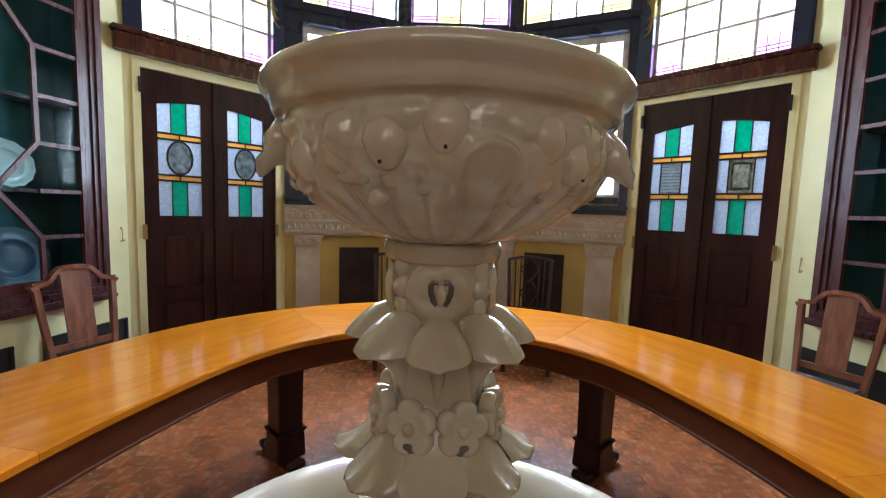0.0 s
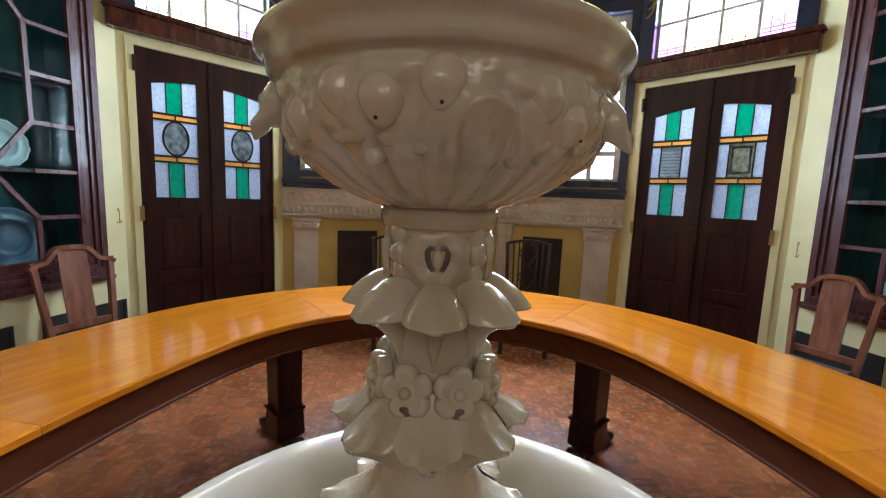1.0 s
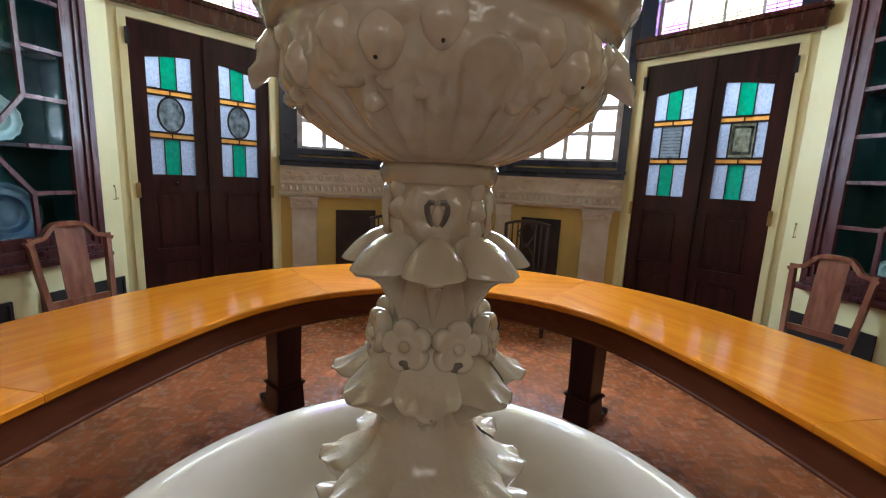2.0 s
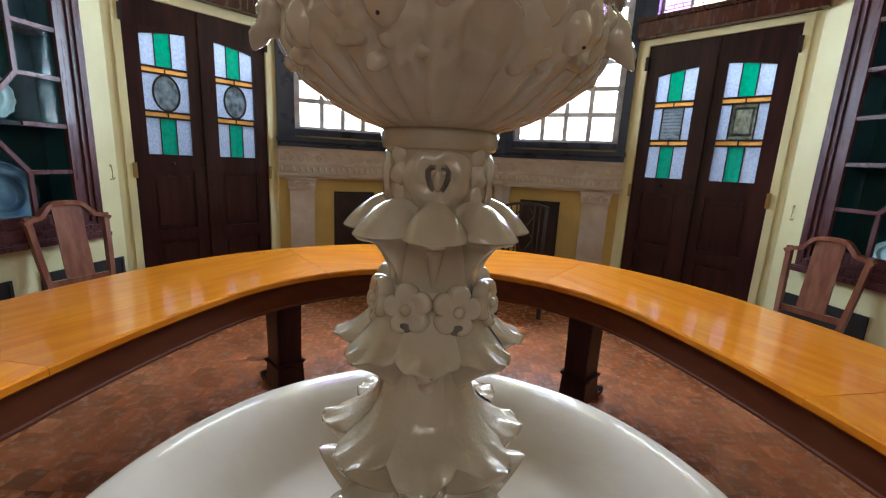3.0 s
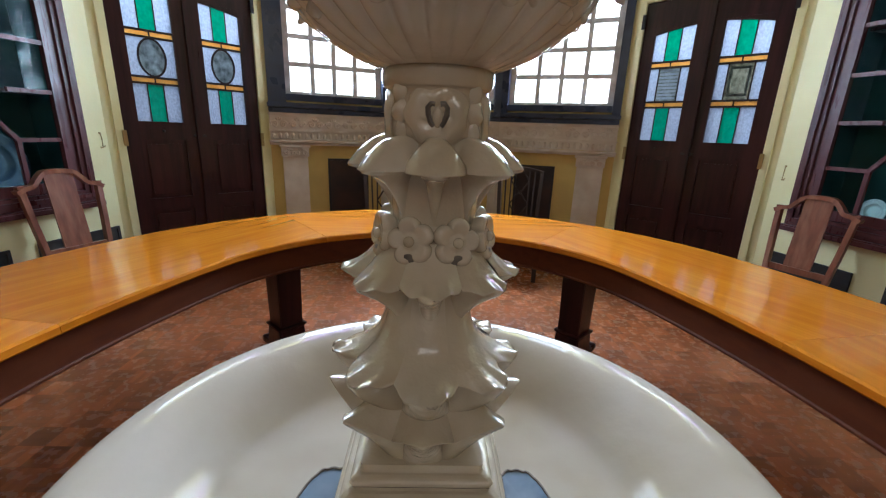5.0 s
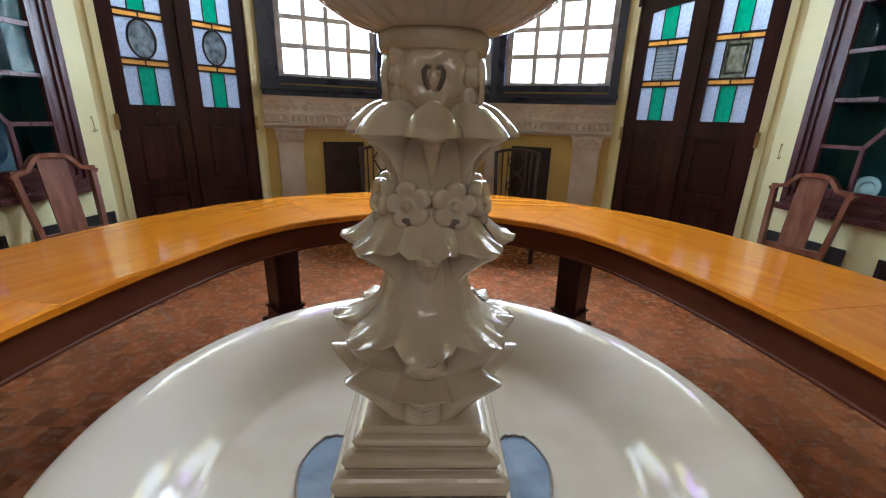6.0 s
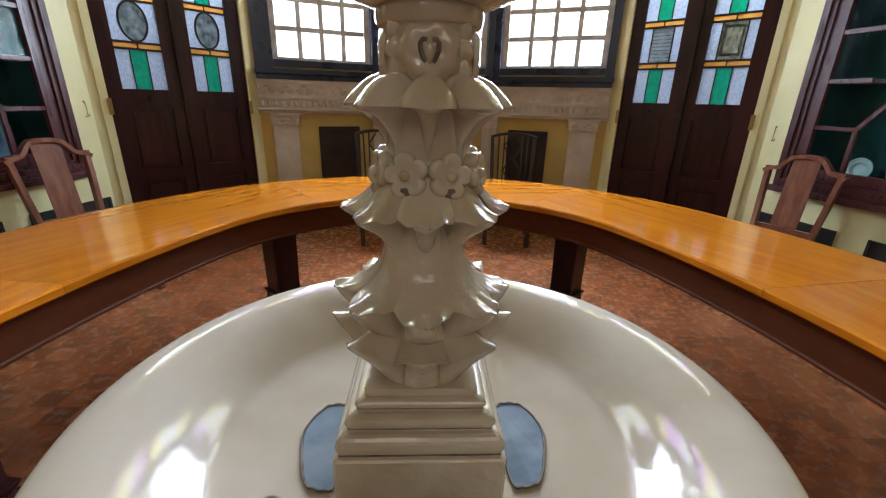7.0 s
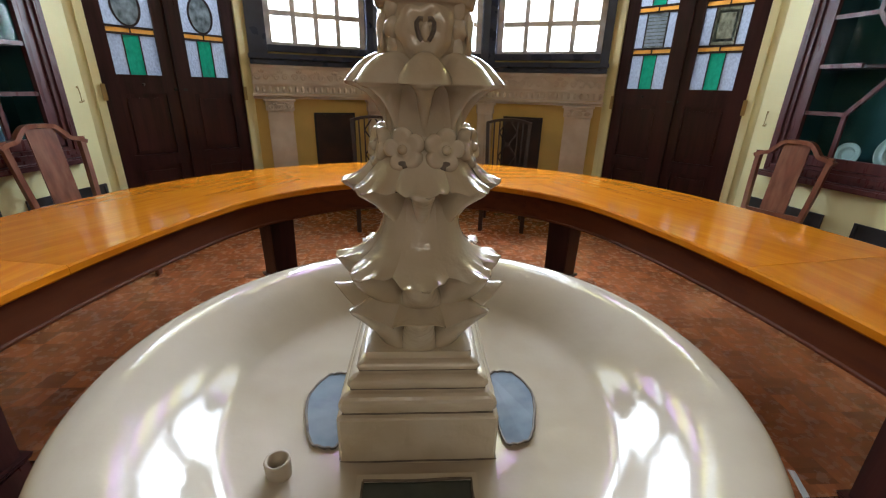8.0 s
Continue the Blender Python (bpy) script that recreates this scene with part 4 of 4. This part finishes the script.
def flower():
    """A flat five-petalled blossom with a dished middle."""
    prof = [(0.0005, 0.0030), (0.006, 0.0030), (0.010, 0.0022), (0.015, 0.0040), (0.0205, 0.0056), (0.0240, 0.0046), (0.0260, 0.0012), (0.0256, -0.0050), (0.021, -0.011), (0.0005, -0.012)]

    def lobes(a, r, z, i):
        c = 1 - abs(math.cos(2.5 * a)) ** 0.55
        w = min(1.0, r / 0.022) ** 2
        return r * (1 - 0.30 * c * w), z - 0.0030 * c * w
    return lathe(prof, 70, lobes, 36)


def ball(sx, sy, sz, u=16, v=10):
    b = bmesh.new()
    bmesh.ops.create_uvsphere(b, u_segments=u, v_segments=v, radius=1)
    b.transform(Matrix.Diagonal((sx, sy, sz, 1)))
    return b


src = ctr = None
for q in range(4):
    for da in (-22.5, 22.5):
        m = pose(0, 0, 1.208, 0, 0, 90 * q + da) @ pose(0, -0.076, 0.006, 90 - 8, 0, 0) @ Matrix.Scale(1.22, 4) @ pose(0, 0, 0, 0, 0, 17 * q + da)
        if src is None:
            src = part("flower", flower(), GLAZE, fountain, "five-petalled moulded flower", m, True)
            ctr = part("flower_centre", ball(0.0058, 0.0058, 0.005), GLAZE, src, m=pose(0, 0, 0.0045), smooth=True)
        else:
            f = share("flower", src, fountain, m)
            share("flower_centre", ctr, f, pose(0, 0, 0.0045))
        # dark blob painted as the shade under each flower
        part("flower_hollow", ball(0.014, 0.007, 0.009, 12, 8), RECESS_GLAZE, fountain, "", pose(0, 0, 1.186, 0, 0, 90 * q + da) @ pose(0, -0.0775, 0.0055, 35, 0, 0), True)

# collar medallions, their heart-shaped hollows dark bars painted as shade, between plain lugs
med = None
for q in range(4):
    m = pose(0, 0, 1.366, 0, 0, 90 * q) @ pose(0, -0.060, 0, 90, 0, 0)
    bm = lathe([(0.001, -0.004), (0.036, -0.004), (0.035, 0.001), (0.030, 0.0052), (0.024, 0.0066), (0.018, 0.0062), (0.010, 0.0048), (0.001, 0.0045)], 40,
               lambda a, r, z, i: (r * (1 + 0.05 * math.sin(3 * a + 1) + 0.04 * math.sin(7 * a)), z + 0.0008 * math.sin(5 * a + r * 200)), 24)
    if med is None:
        ob = med = part("medallion", bm, GLAZE, fountain, "round moulded medallion on the collar", m, True)
    else:
        bm.free()
        ob = share("medallion", med, fountain, m)
    for sg in (-1, 1):
        part("hollow", sweep([Vector((sg * x, y, 0.0050)) for x, y in ((0.003, 0.013), (0.008, 0.0135), (0.0115, 0.009), (0.011, 0.001), (0.008, -0.007), (0.004, -0.012))], disc_section(0.0034, 8)), RECESS_GLAZE, ob, "dark bar painted as recess shade")
    part("bud", ball(0.0062, 0.012, 0.004), GLAZE, ob, m=pose(0, -0.002, 0.0052), smooth=True)
    for dz, w, d in ((0.020, 0.011, 0.010), (-0.004, 0.014, 0.012), (-0.026, 0.010, 0.009)):
        b = ball(w, d, 0.015, 16, 10)
        for v in b.verts:
            v.co += noise.noise_vector(v.co * 90 + Vector((q, dz * 50, 0))) * 0.003
        part("collar_scroll", b, GLAZE, fountain, "moulded scroll on the collar", pose(0, 0, 1.374 + dz, 0, 0, 90 * q + 45) @ pose(0, -0.061, 0), True)
    for da in (-26, 26):
        b = ball(0.007, 0.006, 0.020, 12, 10)
        part("collar_rib", b, GLAZE, fountain, "", pose(0, 0, 1.372, 0, 0, 90 * q + da) @ pose(0, -0.063, 0, 0, da * 0.4, 0), True)

# upper bowl
bowl = [(0.060, 1.418), (0.070, 1.422), (0.095, 1.431), (0.125, 1.446), (0.155, 1.468), (0.174, 1.490), (0.183, 1.512), (0.185, 1.530), (0.184, 1.543), (0.187, 1.549), (0.1935, 1.5525), (0.1965, 1.557),
        (0.1980, 1.5615), (0.1995, 1.566), (0.2020, 1.570), (0.2065, 1.575), (0.209, 1.580), (0.207, 1.587), (0.200, 1.591), (0.190, 1.592), (0.182, 1.588), (0.172, 1.57), (0.15, 1.53), (0.10, 1.49), (0.002, 1.48)]


random.seed(11)
DISC = (radians(12.0), 1.487, 0.0255)
LUMPS = []
for _ in range(150):
    LUMPS.append((random.uniform(-math.pi, math.pi), random.choice((random.uniform(1.475, 1.50), random.uniform(1.49, 1.54))), random.uniform(0.008, 0.018), random.uniform(0.007, 0.015), random.uniform(0.002, 0.0055)))


def relief(a, r, z):
    """Height of the moulded fruit and foliage band at an angle and a height."""
    h = 0.0
    for b, y, sx, sz, k in LUMPS:
        if abs(z - y) > 0.03:
            continue
        d = ((a - b + math.pi) % (2 * math.pi) - math.pi) * r
        if abs(d) < 0.04:
            q = (d / sx) ** 2 + ((z - y) / sz) ** 2
            if q < 6:
                h = max(h, k * (math.sqrt(max(0.0, 1 - q / 1.8)) if q < 1.8 else 0.0)) + 0.0006 * math.exp(-q)
    q = math.hypot(((a - DISC[0] + math.pi) % (2 * math.pi) - math.pi) * r, z - DISC[1]) / DISC[2]
    if q < 1.25:
        k = max(0.0, min(1.0, (1.25 - q) / 0.2))
        h = h * (1 - k) + k * (0.0075 + 0.0025 * math.exp(-((q - 0.97) / 0.10) ** 2))
    return h


def gadroon(a, r, z, i):
    """Fluted leaves on the underside, a lumpy frieze above them."""
    if i > 0.5:
        return r, z
    if z < 1.495:
        f = max(0.0, min(1.0, (z - 1.421) / 0.012)) * max(0.0, min(1.0, (1.495 - z) / 0.03))
        r *= 1 + 0.085 * f * (abs(math.cos(14 * a)) ** 0.55 - 0.6)
    if z > 1.455:
        f = max(0.0, min(1.0, (z - 1.460) / 0.015)) * max(0.0, min(1.0, (1.547 - z) / 0.012))
        p = Vector((math.sin(a) * r, -math.cos(a) * r, z))
        r += f * (relief(a, r, z) + 0.003 * noise.noise(p * 45) + 0.0015 * noise.noise(p * 110))
    return r, z


part("upper_bowl", lathe(bowl, 480, gadroon, 190), GLAZE, fountain, "deep upper bowl with fluted underside", smooth=True)
random.seed(5)
fr = hl = None
FRUIT = [(0, 1.524, 1.0), (-15.5, 1.512, 1.0), (-29, 1.520, 0.95), (28, 1.520, 0.95), (40, 1.503, 0.85), (-45, 1.502, 0.9), (86, 1.52, 1.0), (101, 1.51, 0.9),
         (-88, 1.518, 1.0), (-104, 1.508, 0.9), (125, 1.522, 1.0), (150, 1.51, 1.0), (180, 1.522, 1.0), (-126, 1.52, 1.0), (-152, 1.51, 1.0)]
for a, z, sc in FRUIT:
    m = pose(0, 0, z, 0, 0, a) @ pose(0, -0.1755, 0, -4, 0, 0) @ Matrix.Scale(sc, 4)
    if fr is None:
        b = ball(0.0205, 0.021, 0.0235, 26, 20)
        for v in b.verts:
            t = min(1.0, max(0.0, -v.co.z / 0.022))
            v.co.x *= 1 - 0.26 * t * t
            v.co.y *= 1 - 0.18 * t
            v.co += noise.noise_vector(v.co * 55) * 0.0022
        fr = part("fruit", b, FRUIT_GLAZE, fountain, "moulded pear-shaped fruit on the bowl", m, True)
        hl = part("fruit_hole", ball(0.0017, 0.0022, 0.0017, 8, 6), HOLE_DARK, fr, "dark dot painted as a pin hole's shade", pose(0, -0.0150, -0.0185))
    else:
        f = share("fruit", fr, fountain, m)
        if a in (-15.5, 40, 125, 180):
            share("fruit_hole", hl, f, pose(0, -0.0150, -0.0185))
# arched shell mouldings, cup-shaped calyxes and small lumps between the fruit
for a in (109, -109, -165):
    path = [Vector((0.026 * math.sin(t), 0.006 - 0.004 * abs(math.sin(t)), 0.026 * math.cos(t))) for t in [radians(-115 + 230 * i / 22) for i in range(23)]]
    part("shell_arch", sweep(path, disc_section(0.0045, 8), up=Vector((0, 1, 0))), GLAZE, fountain, "arched shell moulding", pose(0, 0, 1.502, 0, 0, a) @ pose(0, -0.1855, 0, -1, 0, 0), True)
for i, (a, z, sx, sz) in enumerate([(-1, 1.494, 0.011, 0.009), (-15, 1.487, 0.012, 0.010), (-7, 1.481, 0.013, 0.012), (30, 1.490, 0.014, 0.013), (23, 1.478, 0.010, 0.012), (-28, 1.490, 0.018, 0.012),
                                    (-37, 1.482, 0.016, 0.013), (-22, 1.474, 0.012, 0.014), (36, 1.480, 0.014, 0.012), (48, 1.487, 0.018, 0.013), (-54, 1.485, 0.018, 0.014), (57, 1.476, 0.014, 0.012), (-62, 1.473, 0.013, 0.012),
                                    (75, 1.488, 0.018, 0.014), (-75, 1.488, 0.018, 0.014), (93, 1.48, 0.016, 0.012), (-96, 1.48, 0.016, 0.012), (135, 1.485, 0.02, 0.014), (-138, 1.485, 0.02, 0.014), (168, 1.485, 0.02, 0.014)]):
    b = ball(sx * 1.15, 0.010, sz * 1.1, 22, 16)
    for v in b.verts:
        v.co += noise.noise_vector(v.co * 48 + Vector((0, i * 5, 0))) * 0.0045
    rr = 0.1655 if z > 1.484 else 0.153
    part("moulded_lump", b, GLAZE, fountain, "", pose(0, 0, z, 0, 0, a) @ pose(0, -rr, 0, -32, 0, 0), True)
for i, sg in enumerate((-68, 68, 112, -112)):
    lug = ball(0.024, 0.024, 0.022, 26, 18)
    for v in lug.verts:
        out = max(0.0, -v.co.y / 0.024)
        v.co.z += 0.010 * (1 - out) - 0.020 * out ** 2
        v.co.x *= 1 - 0.25 * out
        v.co += noise.noise_vector(v.co * 60 + Vector((i * 9, 0, 0))) * 0.006
    part("leaf_lug", lug, GLAZE, fountain, "projecting moulded leaf lug", pose(0, 0, 1.512, 0, 0, sg) @ pose(0, -0.188, 0), True)

# pipe stub, drain slot and blue panes set in the basin floor
pipe = part("pipe_stub", lathe([(0.0, 0.60), (0.024, 0.60), (0.022, 0.68), (0.0195, 0.69), (0.0205, 0.722), (0.019, 0.725), (0.015, 0.723), (0.015, 0.66), (0.0, 0.655)], 28), BASIN_GLAZE, fountain, "short white overflow pipe", pose(-0.230, -0.165, 0.018), True)
# dark disc paints the shade down the pipe
part("bore", lathe([(0.0, 0.668), (0.0145, 0.668), (0.0, 0.669)], 16), HOLE_DARK, pipe)
# the slot is a solid dark block, not an opening
slot = part("drain_slot", box(-0.100, 0.100, -0.27, -0.172, 0.690, 0.7105), SLOT_FILL, fountain, "dark drain slot in the basin", pose(-0.008, -0.012, 0) @ Matrix.Diagonal((0.86, 1, 1, 1)))
part("slot_edge", slab(-0.112, 0.112, -0.282, -0.160, 0.686, 0.7125, [(-0.099, 0.099, -0.269, -0.173)]), BASIN_GLAZE, slot, m=Matrix(((1, 0, 0, 0), (0, 0, 1, 0), (0, 1, 0, 0), (0, 0, 0, 1))))
rim = [(-0.1 + 0.02 * i, -0.172) for i in range(10)] + [(0.1, -0.172 - 0.0196 * i) for i in range(5)] + [(0.1 - 0.02 * i, -0.27) for i in range(10)] + [(-0.1, -0.27 + 0.0196 * i) for i in range(6)]
part("slot_grime", sweep([Vector((x + 0.001 * math.sin(9 * i), y + 0.001 * math.cos(7 * i), 0.7125)) for i, (x, y) in enumerate(rim)], disc_section(0.0024, 6)), GRIME, slot, "brown grimy edge")
for sg in (-1, 1):
    shape = [(0.146, -0.06), (0.150, -0.104), (0.170, -0.109), (0.194, -0.100), (0.212, -0.058), (0.226, -0.005), (0.226, 0.034), (0.207, 0.080), (0.186, 0.093), (0.160, 0.094), (0.146, 0.07), (0.144, 0.0)]
    curve = [(q.x + 0.0018 * math.sin(19 * i), q.y + 0.0018 * math.cos(23 * i)) for i, q in enumerate(spline([(x, y, 0) for x, y in shape], 40))]
    bm = bmesh.new()
    bm.faces.new([bm.verts.new((sg * x, y, basin_floor(x, y) + 0.004)) for x, y in curve])
    bmesh.ops.recalc_face_normals(bm, faces=bm.faces[:])
    if bm.faces[:][0].normal.z < 0:
        bmesh.ops.reverse_faces(bm, faces=bm.faces[:])
    bmesh.ops.solidify(bm, geom=bm.faces[:], thickness=0.003)
    p = part("blue_pane", bm, BLUE_POOL, fountain, "blue-grey glazed pane set in the basin floor")
    path = [Vector((sg * x, y, basin_floor(x, y) + 0.004)) for x, y in curve + curve[:2]]
    part("pane_edge", sweep(path, disc_section(0.0026, 6)), GRIME, p, "brown grimy edge")


# ---------------------------------------------------------------- chairs
def side_chair(m, label, group):
    """Chair with a solid splat and an arched crest; its back stands at the local origin, it faces local -Y."""
    c = thing("side_chair", m, label, "chair", group)
    rake = radians(9)

    def back(x, z):
        return Vector((x, 0.02 + math.tan(rake) * max(0, z - 0.44), z))
    for sg in (-1, 1):
        part("back_post", sweep([Vector((sg * 0.165, 0.06, 0.0)), Vector((sg * 0.168, 0.03, 0.22)), back(sg * 0.172, 0.44), back(sg * 0.195, 0.70), back(sg * 0.212, 0.935)], rect(0.030, 0.042), up=Vector((0, 1, 0.2))), CHAIR_WOOD, c)
        part("front_leg", box(sg * 0.19 - 0.019, sg * 0.19 + 0.019, -0.40, -0.362, 0, 0.415, 0.004), CHAIR_WOOD, c)
        part("side_rail", sweep([Vector((sg * 0.188, -0.37, 0.39)), Vector((sg * 0.170, 0.02, 0.39))], rect(0.022, 0.06)), CHAIR_WOOD, c)
    crest = spline([back(x, z) for x, z in ((-0.236, 0.900), (-0.19, 0.922), (-0.145, 0.935), (-0.115, 0.972), (-0.078, 1.008), (-0.03, 1.016), (0.03, 1.016), (0.078, 1.008), (0.115, 0.972), (0.145, 0.935), (0.19, 0.922), (0.236, 0.900))], 48)
    part("crest_rail", sweep(crest, rect(0.026, 0.052), up=Vector((0, 1, 0))), CHAIR_WOOD, c)
    part("splat", sweep([back(0, 0.50), back(0, 0.62), back(0, 0.80), back(0, 1.0)], rect(0.158, 0.012), up=Vector((0, 1, 0))), CHAIR_WOOD, c, "figured solid splat")
    part("lower_rail", sweep([back(-0.172, 0.515), back(0.172, 0.515)], rect(0.02, 0.042)), CHAIR_WOOD, c)
    part("front_rail", box(-0.185, 0.185, -0.392, -0.37, 0.36, 0.415, 0.003), CHAIR_WOOD, c)
    seat = box(-0.21, 0.21, -0.41, 0.015, 0.416, 0.462, 0.014)
    for v in seat.verts:
        v.co.x *= 1 - 0.16 * (v.co.y + 0.41) / 0.42
    part("seat", seat, CUSHION, c, "worn grey-brown cloth seat")
    return c


side_chair(pose(-2.31, 2.12, 0, 0, 0, 68), "brown wooden side chair with solid splat back against the yellow wall", "side chairs")
side_chair(pose(2.47, 2.06, 0, 0, 0, -65), "brown wooden side chair with solid splat standing beside the cabinet", "side chairs")


def fret_chair(m, label):
    c = thing("fretwork_chair", m, label, "chair", "bay chairs")
    for sg in (-1, 1):
        part("back_post", sweep([Vector((sg * 0.19, 0.05, 0)), Vector((sg * 0.19, 0.03, 0.44)), Vector((sg * 0.21, 0.09, 0.98))], rect(0.034, 0.03), up=Vector((0, 1, 0))), DARK_CHAIR, c)
        part("front_leg", box(sg * 0.2 - 0.02, sg * 0.2 + 0.02, -0.42, -0.38, 0, 0.42, 0.004), DARK_CHAIR, c)
        part("spindle", sweep([Vector((sg * 0.135, 0.035, 0.50)), Vector((sg * 0.145, 0.09, 1.0))], rect(0.016, 0.014), up=Vector((0, 1, 0))), DARK_CHAIR, c)
        for x0, x1, z0, z1 in ((0.0, 0.09, 0.52, 0.66), (0.09, 0.0, 0.66, 0.80), (0.0, 0.09, 0.76, 0.90), (0.09, 0.02, 0.90, 1.0), (0.09, 0.09, 0.50, 1.0)):
            y0, y1 = 0.03 + (z0 - 0.44) * 0.11, 0.03 + (z1 - 0.44) * 0.11
            part("fret", sweep([Vector((sg * x0, y0, z0)), Vector((sg * x1, y1, z1))], rect(0.014, 0.012), up=Vector((0, 1, 0))), DARK_CHAIR, c)
    part("crest_rail", sweep(spline([(-0.225, 0.09, 0.985), (-0.12, 0.094, 1.012), (0, 0.096, 1.022), (0.12, 0.094, 1.012), (0.225, 0.09, 0.985)], 16), rect(0.026, 0.05), up=Vector((0, 1, 0))), DARK_CHAIR, c)
    part("lower_rail", box(-0.19, 0.19, 0.025, 0.05, 0.48, 0.52, 0.003), DARK_CHAIR, c)
    part("seat", box(-0.22, 0.22, -0.42, 0.03, 0.42, 0.465, 0.012), CUSHION, c, "dark worn cloth seat")
    return c


fret_chair(pose(0.86, 3.55, 0, 0, 0, -12), "dark wooden fretwork-back chair against the bay wall")
fret_chair(pose(-0.46, 3.55, 0, 0, 0, 10), "dark wooden fretwork-back chair behind the curved table")


# ---------------------------------------------------------------- parquet
BLK, STRIPS = 0.116, 5


def parquet_mesh(name):
    bm = bmesh.new()
    w = BLK / STRIPS
    for i in range(STRIPS):
        x0, x1 = -BLK / 2 + i * w + 0.00005, -BLK / 2 + (i + 1) * w - 0.00005
        y0, y1, z = -BLK / 2 + 0.0001, BLK / 2 - 0.0001, 0.0
        c = 0.0001
        lo = [bm.verts.new(p) for p in ((x0, y0, -0.004), (x1, y0, -0.004), (x1, y1, -0.004), (x0, y1, -0.004))]
        hi = [bm.verts.new(p) for p in ((x0 + c, y0 + c, z), (x1 - c, y0 + c, z), (x1 - c, y1 - c, z), (x0 + c, y1 - c, z))]
        bm.faces.new(hi)
        for k in range(4):
            bm.faces.new((lo[k], lo[(k + 1) % 4], hi[(k + 1) % 4], hi[k]))
    me = bpy.data.meshes.new(name)
    bm.to_mesh(me)
    bm.free()
    return me


def parquet_material(tone):
    """Strip wood; tone sets paler or darker blocks, painting sheen that turns with the grain."""
    m = mat("parquet_strip_wood", (0.30, 0.094, 0.030), 0.26, alt=(0.280, 0.087, 0.028), scale=30, stretch=(1, 1, 1), bump=0.0003, bump_scale=30,
            alt2=(0.33, 0.115, 0.045), scale2=2, coat=0.15, detail=8, vary=0.10)
    nt = m.node_tree
    b = nt.nodes["Principled BSDF"]
    link = b.inputs["Base Color"].links[0].from_socket
    geo, rng, hsv = nt.nodes.new("ShaderNodeNewGeometry"), nt.nodes.new("ShaderNodeMapRange"), nt.nodes.new("ShaderNodeHueSaturation")
    rng.inputs["To Min"].default_value, rng.inputs["To Max"].default_value = 0.80 * tone, 1.20 * tone
    info, mul, frac = nt.nodes.new("ShaderNodeObjectInfo"), nt.nodes.new("ShaderNodeMath"), nt.nodes.new("ShaderNodeMath")
    mul.operation, frac.operation = "MULTIPLY_ADD", "FRACT"
    mul.inputs[1].default_value = 7.3
    nt.links.new(info.outputs["Random"], mul.inputs[0])
    nt.links.new(geo.outputs["Random Per Island"], mul.inputs[2])
    nt.links.new(mul.outputs[0], frac.inputs[0])
    nt.links.new(frac.outputs[0], rng.inputs["Value"])
    nt.links.new(rng.outputs["Result"], hsv.inputs["Value"])
    nt.links.new(link, hsv.inputs["Color"])
    nt.links.new(hsv.outputs["Color"], b.inputs["Base Color"])
    return m


PARQUET = [parquet_material(k) for k in (0.78, 0.92, 1.08, 1.28)]
blocks = []
for wood in PARQUET:
    pm = parquet_mesh("parquet_block")
    pm.materials.clear()
    pm.materials.append(wood)
    blocks.append(pm)


def inside(x, y):
    """In the room's plan."""
    hit = False
    for i in range(len(plan)):
        (xa, ya), (xb, yb) = plan[i], plan[(i + 1) % len(plan)]
        if (ya > y) != (yb > y) and x < xa + (y - ya) * (xb - xa) / (yb - ya):
            hit = not hit
    return hit


cells = []
for i in range(-40, 41):
    for k in range(-42, 52):
        x, y = (i + 0.5) * BLK, (k + 0.5) * BLK
        if inside(x, y):
            near = 0.46 < math.hypot(x, y) and abs(x) < 1.75 and 0.2 < y < 1.9
            cells.append((0 if near else 1, math.hypot(x, y - 1.1), i, k, x, y))
cells.sort()
verts, faces, tones = [], [], []
random.seed(31)
base_v = [v.co.copy() for v in pm.vertices]
base_f = [tuple(p.vertices) for p in pm.polygons]
for n, (near, d, i, k, x, y) in enumerate(cells):
    # turned blocks lean darker: their grain's directional sheen is put into the colour
    tone = random.choice((0, 0, 1, 2) if (i + k) % 2 else (1, 2, 3, 3))
    m = pose(x, y, 0, 0, 0, 90 if (i + k) % 2 else 0)
    if n < 300:
        ob = new("parquet_block", blocks[tone])
        ob.parent, ob.matrix_basis = floor, m
    else:
        o = len(verts)
        verts += [m @ v for v in base_v]
        faces += [tuple(o + q for q in f) for f in base_f]
        tones += [tone] * len(base_f)
me = bpy.data.meshes.new("parquet_field")
me.from_pydata(verts, [], faces)
for wood in PARQUET:
    me.materials.append(wood)
me.polygons.foreach_set("material_index", tones)
ob = new("parquet_field", me)
ob.parent = floor
ob["kind"] = "stuff"
